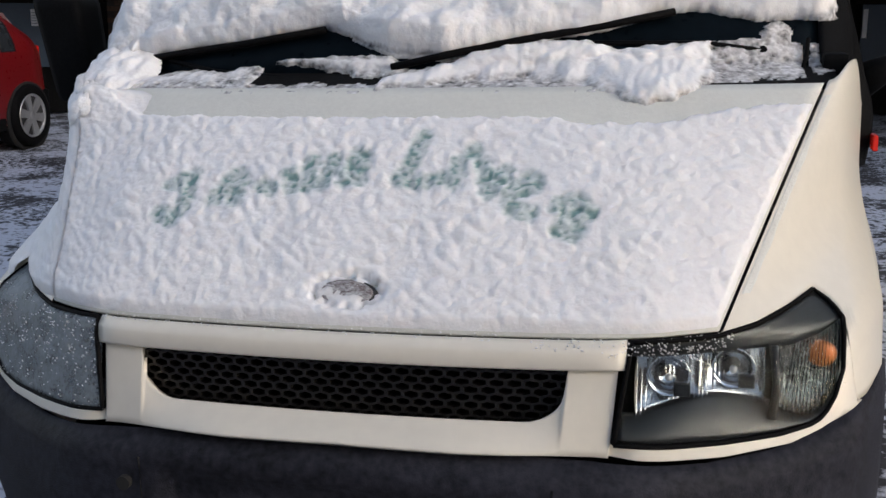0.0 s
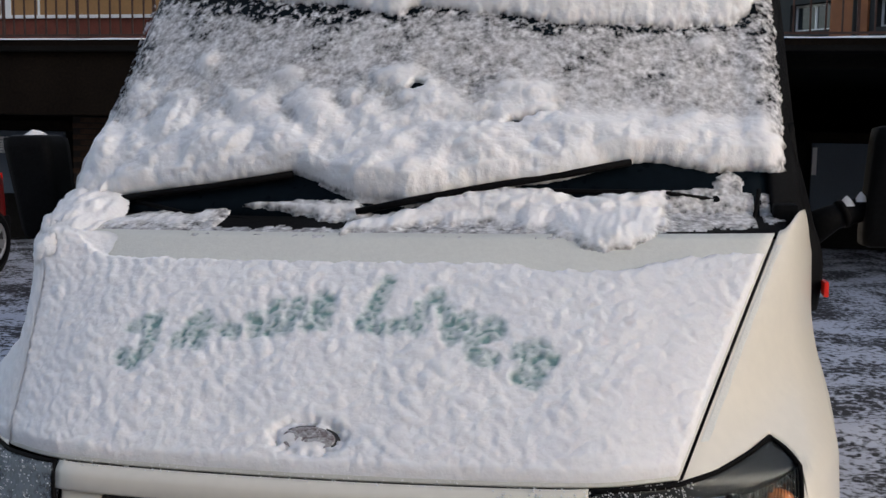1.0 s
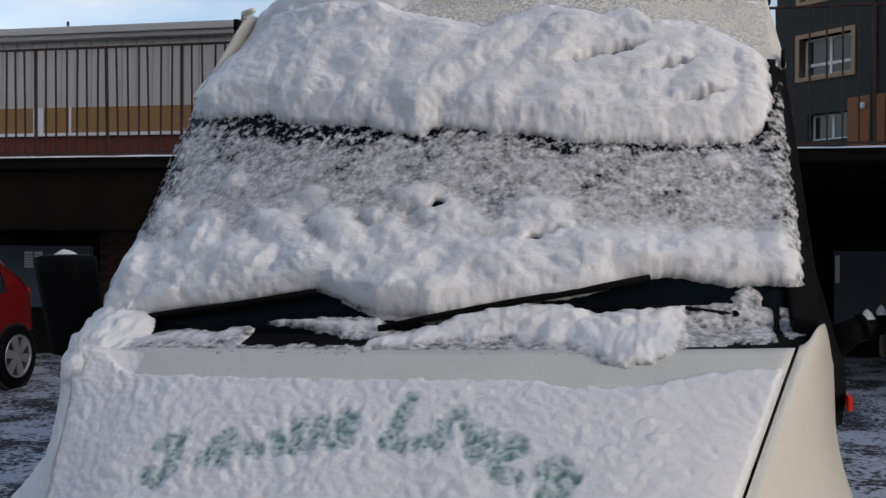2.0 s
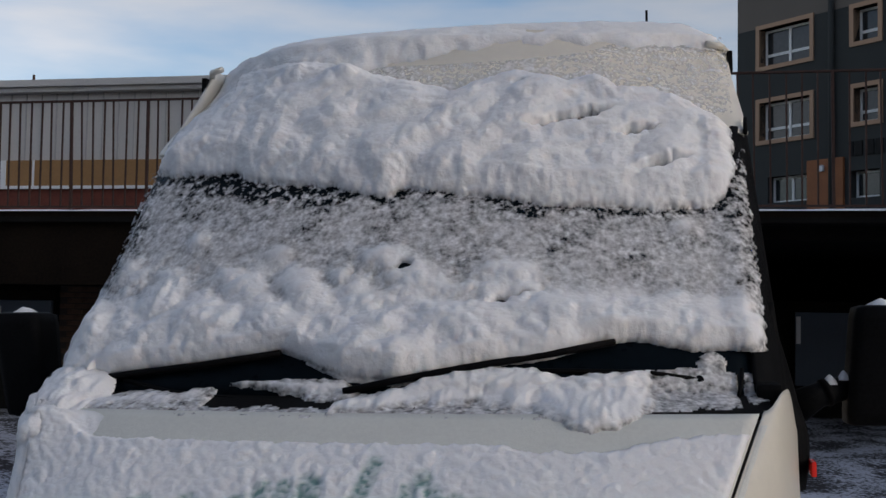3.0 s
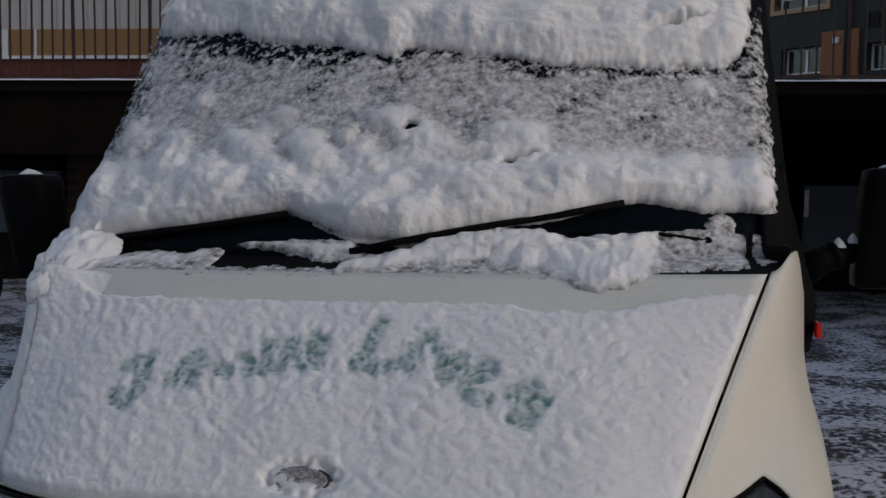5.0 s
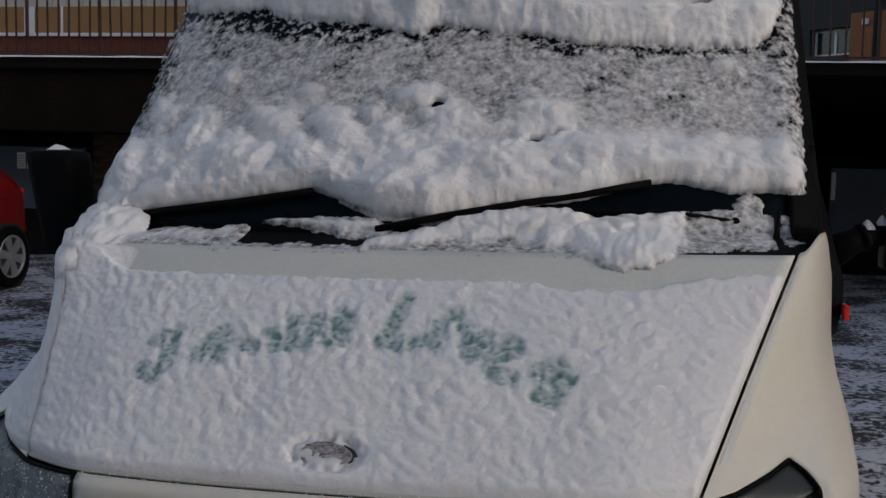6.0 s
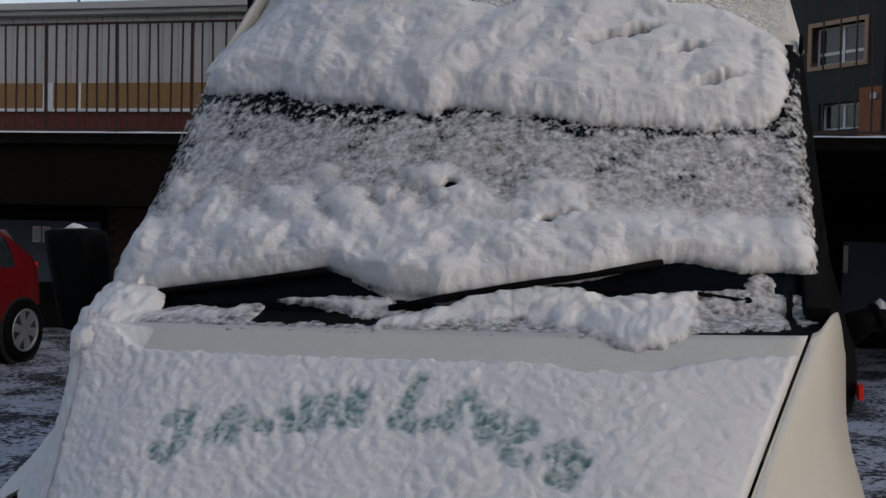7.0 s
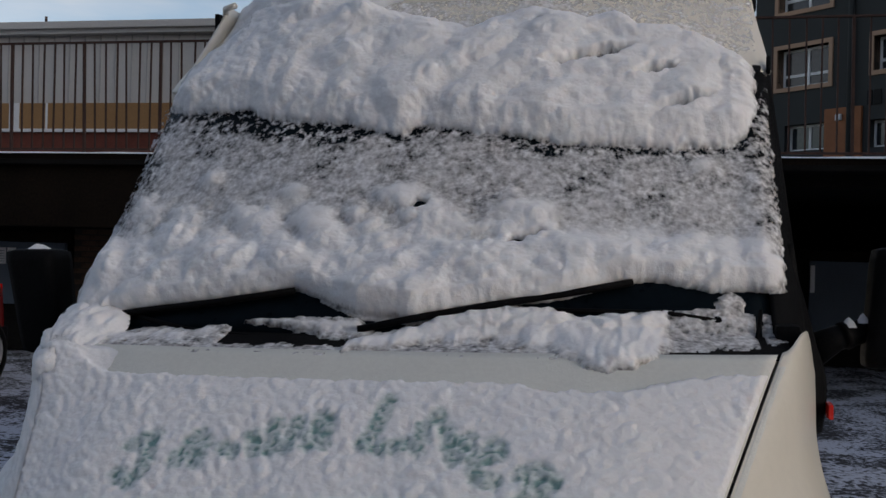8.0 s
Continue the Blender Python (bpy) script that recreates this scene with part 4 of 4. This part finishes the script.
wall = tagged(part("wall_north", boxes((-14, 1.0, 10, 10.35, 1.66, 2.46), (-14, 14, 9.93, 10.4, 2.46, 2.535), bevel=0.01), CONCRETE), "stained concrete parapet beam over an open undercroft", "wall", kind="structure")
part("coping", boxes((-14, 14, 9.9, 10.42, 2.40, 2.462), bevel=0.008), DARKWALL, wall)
bm = bmesh.new()
v_, f_ = grid(lambda u, v: (lerp(-14, 14, u), lerp(9.9, 10.6, v), 2.536 + 0.035 * (1 - abs(2 * v - 1) ** 4) * (1 + 0.4 * nz(lerp(-14, 14, u) * 2, v * 3)) - 0.006), 300, 8)
tagged(mesh_from("coping_snow", v_, f_, SNOW), "strip of snow along the parapet coping", "snow", kind="stuff")
# deck and back wall take the shade-black colour, whatever light reaches them
tagged(part("deck", boxes((-14, 14, 10.35, 60, 2.25, 2.44)), DARKWALL), "concrete deck over the undercroft, its shade put into a dark colour", "deck", kind="structure")
back = tagged(part("wall_back", boxes((-14, 0.8, 11.45, 11.8, 0, 2.25), (0.8, 14, 14.05, 14.3, 0, 1.62), (-14.3, 14.3, 19, 19.3, 0, 2.25), (14, 14.3, 11.8, 19, 0, 2.25), (0.5, 0.8, 11.8, 19, 0, 2.25)), DARKWALL), "brick back wall of the undercroft, its shade put into a near-black colour", "wall", kind="structure")
for x0, x1, y, z0 in ((-9.6, -7.22, 11.445, 0.62), (2.62, 3.48, 14.045, 0.44)):
    panel = tagged(part("door_1" if x0 < 0 else "door_2", boxes((x0, x1, y - 0.065, y, z0, 1.46), bevel=0.008), DOORGREY), "grey-blue painted metal service door", "door", kind="structure")
    part("door_lintel", boxes((x0 - 0.1, x1 + 0.1, y - 0.085, y + 0.015, 1.47, 1.6), bevel=0.006), CONCRETE, panel)
    if x0 < 0:
        for sx in (-8.22, -8.07):
            notice = part("notice", boxes((sx, sx + 0.125, y - 0.077, y - 0.067, 1.16, 1.38), bevel=0.002), PAPER, panel, "white paper notice")
            for k in range(5):
                part("notice_bar", boxes((sx + 0.015, sx + 0.105, y - 0.081, y - 0.0775, 1.19 + k * 0.035, 1.20 + k * 0.035)), FROST_LENS, notice)
    else:
        part("notice", boxes((2.63, 2.69, y - 0.077, y - 0.067, 1.02, 1.40), bevel=0.002), PAPER, panel, "white paper notice")


# unseen wall, added to keep the low sun off parapet, shed and undercroft
east = tagged(part("light_block_east", boxes((22, 22.5, 0, 45, 0, 18)), BRICK), "unseen brick wall added to block light into the yard", "wall", kind="structure")
# unseen wall behind the camera, added to cut sky light and lamp reflections
south = tagged(part("light_block_south", boxes((-40, 30, -17, -16.5, 0, 12)), BRICK), "unseen brick wall added to block light into the yard", "wall", kind="structure")

# railings on the parapet
def railing(x0, x1, step_x, top, label):
    root = tagged(new("railing"), label, "railing")
    root.location = (x0, 10.15, 2.53)
    h = top - 2.53
    part("top_rail", boxes((-0.05, x1 - x0 + 0.05, -0.02, 0.02, h - 0.025, h), bevel=0.004), RUST, root)
    part("bottom_rail", boxes((-0.05, x1 - x0 + 0.05, -0.015, 0.015, 0.06, 0.085), bevel=0.004), RUST, root)
    rnd = random.Random(3)
    first = part("bar", boxes((-0.009, 0.009, -0.009, 0.009, 0.07, h - 0.02)), RUST, root)
    post = part("post", boxes((-0.016, 0.016, -0.016, 0.016, -0.03, h - 0.01), (-0.05, 0.05, -0.05, 0.05, -0.03, 0.03), bevel=0.003), RUST, root)
    n = int((x1 - x0) / step_x)
    for k in range(n):
        if k % 7 == 0:
            o = post if k == 0 else post.copy()
        else:
            o = first if k == 1 else first.copy()
        if k > 1:
            scene.collection.objects.link(o)
        o.matrix_basis = pose(k * step_x + rnd.uniform(-0.006, 0.006), 0, 0, rnd.uniform(-0.6, 0.6), rnd.uniform(-0.8, 0.8) - 0.7, 0)
    return root


railing(-9.2, -1.4, 0.140, 3.90, "rusty brown railing of upright bars on the parapet")
railing(1.40, 5.6, 0.160, 4.05, "taller rusty railing with wider spaced bars")

# ---- white clad shed beyond the deck ----
shed = tagged(new("shed"), "long white clad shed with tan and red bands", "building")
shed.matrix_basis = pose(-30, 20, 2.44, 0, 0, 0.15)
part("wall", boxes((0, 27.5, 0, 12, 1.5, 3.62)), CLAD, shed, "ribbed white metal cladding")
part("tan_band", boxes((0, 27.5, -0.05, 0.05, 1.52, 2.10)), TAN, shed, "tan panel band")
part("red_base", boxes((0, 27.5, -0.02, 0.1, 0, 1.46)), REDBASE, shed, "dark red brick base")
part("roof", boxes((-0.3, 27.8, -0.35, 12.3, 3.70, 3.86), (-0.3, 27.8, -0.25, 12, 3.60, 3.71), bevel=0.02), CLAD, shed, "shallow roof with white gutter")
part("sill", boxes((0, 27.5, -0.09, 0.0, 1.455, 1.525)), UPVC, shed)
seam_mesh = part("cladding_rib", boxes((-0.012, 0.012, -0.03, 0.01, 2.10, 3.60)), mat("clad_joint", (0.42, 0.41, 0.40), 0.6), shed)
for k in range(52):
    o = seam_mesh if k == 0 else seam_mesh.copy()
    if k:
        scene.collection.objects.link(o)
    o.matrix_basis = pose(8.2 + k * 0.375, 0, 0)
for x in (16.15, 17.05, 22.2):
    part("panel_joint", boxes((x, x + (0.25 if x == 16.15 else 0.05), -0.065, -0.045, 1.52, 2.10)), UPVC, shed)
for x, h in ((16.6, 0.28), (18.1, 0.1)):
    tube("vent_pipe", [(x, 0.6, 3.85), (x, 0.6, 3.9 + h)], 0.03, RUST, shed)

# ---- flats ----
flats = tagged(new("flats"), "grey and slate rendered flats with peach window surrounds", "building")
flats.matrix_basis = pose(3.75, 38.45, 0, 0, 0, -45)
HOLES = []
for lvl in range(4):
    zb = 7.42 + lvl * 2.655
    HOLES += [(1.02, 3.16, zb, zb + 1.35), (4.86, 5.76, zb + 0.18, zb + 1.30), (9.3, 11.4, zb, zb + 1.35)]
HOLES += [(1.37, 3.05, 5.18, 6.10), (4.71, 5.77, 5.12, 6.02)]


def pierced(x0, x1, z0, z1, holes):
    """A wall slab with openings through it."""
    holes = [h for h in holes if h[2] >= z0 and h[3] <= z1]
    xs = sorted({x0, x1, *[h[0] for h in holes], *[h[1] for h in holes]})
    zs = sorted({z0, z1, *[h[2] for h in holes], *[h[3] for h in holes]})
    bm = bmesh.new()
    for xa, xb in zip(xs, xs[1:]):
        for za, zb in zip(zs, zs[1:]):
            mx, mz = (xa + xb) / 2, (za + zb) / 2
            if not any(h[0] < mx < h[1] and h[2] < mz < h[3] for h in holes):
                box(bm, xa, xb, 0, 0.35, za, zb)
    return bm


part("lower_wall", pierced(0, 16, 2.0, 11.50, [h for h in HOLES if h[3] < 11.5]), RENDER_DARK, flats, "dark slate render")
part("upper_wall", pierced(0, 16, 11.504, 18.0, [h for h in HOLES if h[2] > 11.5]), RENDER_LIGHT, flats, "taupe render")
part("core", boxes((0.02, 15.9, 0.9, 12, 2.0, 17.9)), RENDER_DARK, flats)
part("end_wall", boxes((0.0, 0.3, 0.351, 12, 2.0, 18.0)), RENDER_LIGHT, flats)
part("roof", boxes((-0.3, 16.3, -0.3, 12.3, 18.0, 18.3)), RENDER_LIGHT, flats)
tube("downpipe", [(4.05, -0.1, 2.0), (4.05, -0.1, 18.0)], 0.10, RENDER_DARK, flats, 10)


def flat_window(x0, x1, z0, z1, surround):
    root = new("window")
    root.parent = flats
    y = 0.31
    if surround:
        w = 0.15
        part("surround", boxes((x0 - w, x0, -0.06, 0.40, z0 - w, z1 + w), (x1, x1 + w, -0.06, 0.40, z0 - w, z1 + w), (x0, x1, -0.06, 0.40, z1, z1 + w), (x0, x1, -0.06, 0.40, z0 - w, z0)), SURROUND, root, "peach window surround")
    f = 0.085
    m = (x0 + x1) / 2
    bars = [(x0, x0 + f, y, y + 0.06, z0, z1), (x1 - f, x1, y, y + 0.06, z0, z1), (x0 + f, x1 - f, y, y + 0.06, z0, z0 + f), (x0 + f, x1 - f, y, y + 0.06, z1 - f, z1)]
    cols = [(x0 + f, x1 - f)]
    if x1 - x0 > 1.2:
        bars.append((m - f * 0.6, m + f * 0.6, y - 0.005, y + 0.06, z0 + f, z1 - f))
        cols = [(x0 + f, m - f * 0.6), (m + f * 0.6, x1 - f)]
    zt = z0 + (z1 - z0) * 0.32
    if surround:
        for a, b in cols:
            bars.append((a, b, y, y + 0.06, zt - f * 0.6, zt + f * 0.6))
    part("window_frame", boxes(*bars), UPVC, root, "white plastic frame")
    for a, b in cols:
        part("pane", boxes((a, b, y + 0.03, y + 0.045, z0 + f, z1 - f)), PANE, root)
        if surround:
            part("blind", boxes((a, b, y + 0.075, y + 0.085, lerp(z0, z1, 0.62), z1 - f)), RENDER_LIGHT, root, "half drawn blind")
    # near-black slab in place of the unlit room behind the pane
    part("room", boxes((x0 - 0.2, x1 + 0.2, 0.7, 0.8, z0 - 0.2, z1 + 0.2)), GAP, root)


for x0, x1, z0, z1 in HOLES:
    flat_window(x0, x1, z0, z1, z0 > 7)
part("timber_panel", boxes((3.09, 4.5, -0.12, -0.01, 4.6, 6.50), bevel=0.01), TIMBER, flats, "brown timber panel")
part("porch", boxes((7.3, 10.4, -1.2, -0.01, 4.6, 6.1), (7.2, 10.5, -1.4, -0.01, 6.1, 6.25), bevel=0.01), TIMBER, flats, "brown timber porch")
part("wall_lamp", boxes((3.58, 3.80, -0.22, -0.125, 6.08, 6.28), bevel=0.02), PAPER, flats, "white wall lamp")
for k, (a, b) in enumerate(((0, 0.16), (0.24, 0.50), (0.66, 0.92), (1.0, 1.26), (1.36, 1.56), (1.66, 1.9), (2.0, 2.3))):
    part("sign_bar", boxes((4.67 + a, 4.67 + b, -0.05, -0.004, 6.50, 6.98)), GAP, flats)
part("plinth", boxes((-2, 18, -0.3, 12, -0.5, 4.0)), CONCRETE, flats)

# ---- red hatchback ----
CAR_TOP = [(3.70, 0.55), (3.78, 0.76), (4.5, 0.93), (4.62, 0.96), (5.3, 1.43), (5.8, 1.49), (6.4, 1.47), (6.74, 1.42), (6.89, 1.36), (7.06, 1.22), (7.24, 1.10), (7.38, 0.95), (7.44, 0.62), (7.45, 0.45)]
car = tagged(new("car"), "red hatchback with alloy wheels and a little snow", "car")
car.matrix_basis = pose(-6.245, 1.3, 0)


def car_half(z):
    return 0.82 + 0.015 * step(0.3, 0.6, z) - 0.21 * step(0.92, 1.5, z) ** 1.2


def car_ring(y):
    top = line(CAR_TOP, y)
    pts = []
    taper = 1 - 0.12 * step(4.1, 3.7, y) - 0.10 * step(7.1, 7.45, y)
    for k in range(9):
        z = lerp(0.24, top - 0.03, k / 8)
        pts.append((car_half(z) * taper, z))
    pts += [(pts[-1][0] - 0.05, top), (0.3 * taper, top + 0.015)]
    return pts


ys = list(np.linspace(3.70, 7.45, 52))
verts, faces = [], []
rings = [car_ring(y) for y in ys]
m_ = len(rings[0])
for y, ring in zip(ys, rings):
    for x, z in ring:
        verts.append((x - 0.835, y, z))
    for x, z in reversed(ring):
        verts.append((-x - 0.835, y, z))
n_ = 2 * m_
for j in range(len(ys) - 1):
    for k in range(n_):
        faces.append((j * n_ + k, j * n_ + (k + 1) % n_, (j + 1) * n_ + (k + 1) % n_, (j + 1) * n_ + k))
faces.append(tuple(range(n_)))
faces.append(tuple((len(ys) - 1) * n_ + k for k in reversed(range(n_))))
mesh_from("body", verts, faces, RED_PAINT, car)
for s in (0, 1):
    flipx = (lambda x: x) if s == 0 else (lambda x: -1.67 - x)
    for ya, yb, zb in ((4.95, 5.75, 0.93), (5.83, 6.55, 0.94), (6.62, 6.86, 0.98)):
        def side_glass(u, v, ya=ya, yb=yb, zb=zb):
            y = lerp(ya, yb, u)
            z = lerp(zb, max(zb + 0.05, line(CAR_TOP, y) - 0.10), v)
            return flipx(car_half(z) - 0.835 + 0.006), y, z
        sheet("side_window", side_glass, 8, 6, PANE, car, 0.005)
    part("rear_lamp", boxes((flipx(-0.14) - 0.05, flipx(-0.14) + 0.05, 7.26, 7.40, 0.80, 1.02), bevel=0.02), RED_LAMP, car)
    part("sill", boxes((flipx(-0.02) - 0.03, flipx(-0.02) + 0.03, 4.6, 6.6, 0.2, 0.32), bevel=0.01), BLACK, car)
    for y in (4.4, 7.0):
        # near-black ring paints the gap's shade; the body has no arch cut out
        lathe("wheel_arch", [(0.37, 0.0), (0.365, 0.02), (0.325, 0.02), (0.31, -0.2)], GAP, car).matrix_basis = pose(flipx(-0.015), y, 0.30, 0, 0, 0 if s == 0 else 180)
        wheel("wheel", car, 0.325, 0.18, 6, pose(flipx(-0.042), y, 0.315, 0, 0, 0 if s == 0 else 180))
part("rear_bumper", boxes((-1.6, -0.07, 7.36, 7.50, 0.30, 0.56), bevel=0.03), BLACK, car, "black lower bumper")
tagged(mesh_from("car_snow", *grid(lambda u, v: (-6.245 - 0.835 + lerp(-0.55, 0.69, u), 1.3 + lerp(6.9, 7.2, v), line(CAR_TOP, lerp(6.9, 7.2, v)) + 0.012 + 0.012 * nz(u * 9, v * 5)), 40, 14), SNOW), "thin snow on the hatchback's rear", "snow", kind="stuff")

# bricks of the back wall beside the service door
bx = bpy.data.meshes.new("brick")
bmb = boxes((-0.106, 0.106, -0.03, 0.03, -0.031, 0.031))
bmb.to_mesh(bx)
bmb.free()
BRICK.node_tree.nodes["Principled BSDF"].inputs["Roughness"].default_value = 0.9
bx.materials.append(BRICK)
part("mortar_bed", boxes((-7.1, -4.6, 11.41, 11.449, 0.0, 1.66)), MORTAR, back)
for row in range(22):
    for k in range(11):
        o = new("brick", bx)
        o.parent = back
        o.matrix_basis = pose(-6.98 + k * 0.222 + (0.111 if row % 2 else 0), 11.405 + random.uniform(-0.003, 0.003), 0.05 + row * 0.0745, 0, random.uniform(-0.4, 0.4), 0)
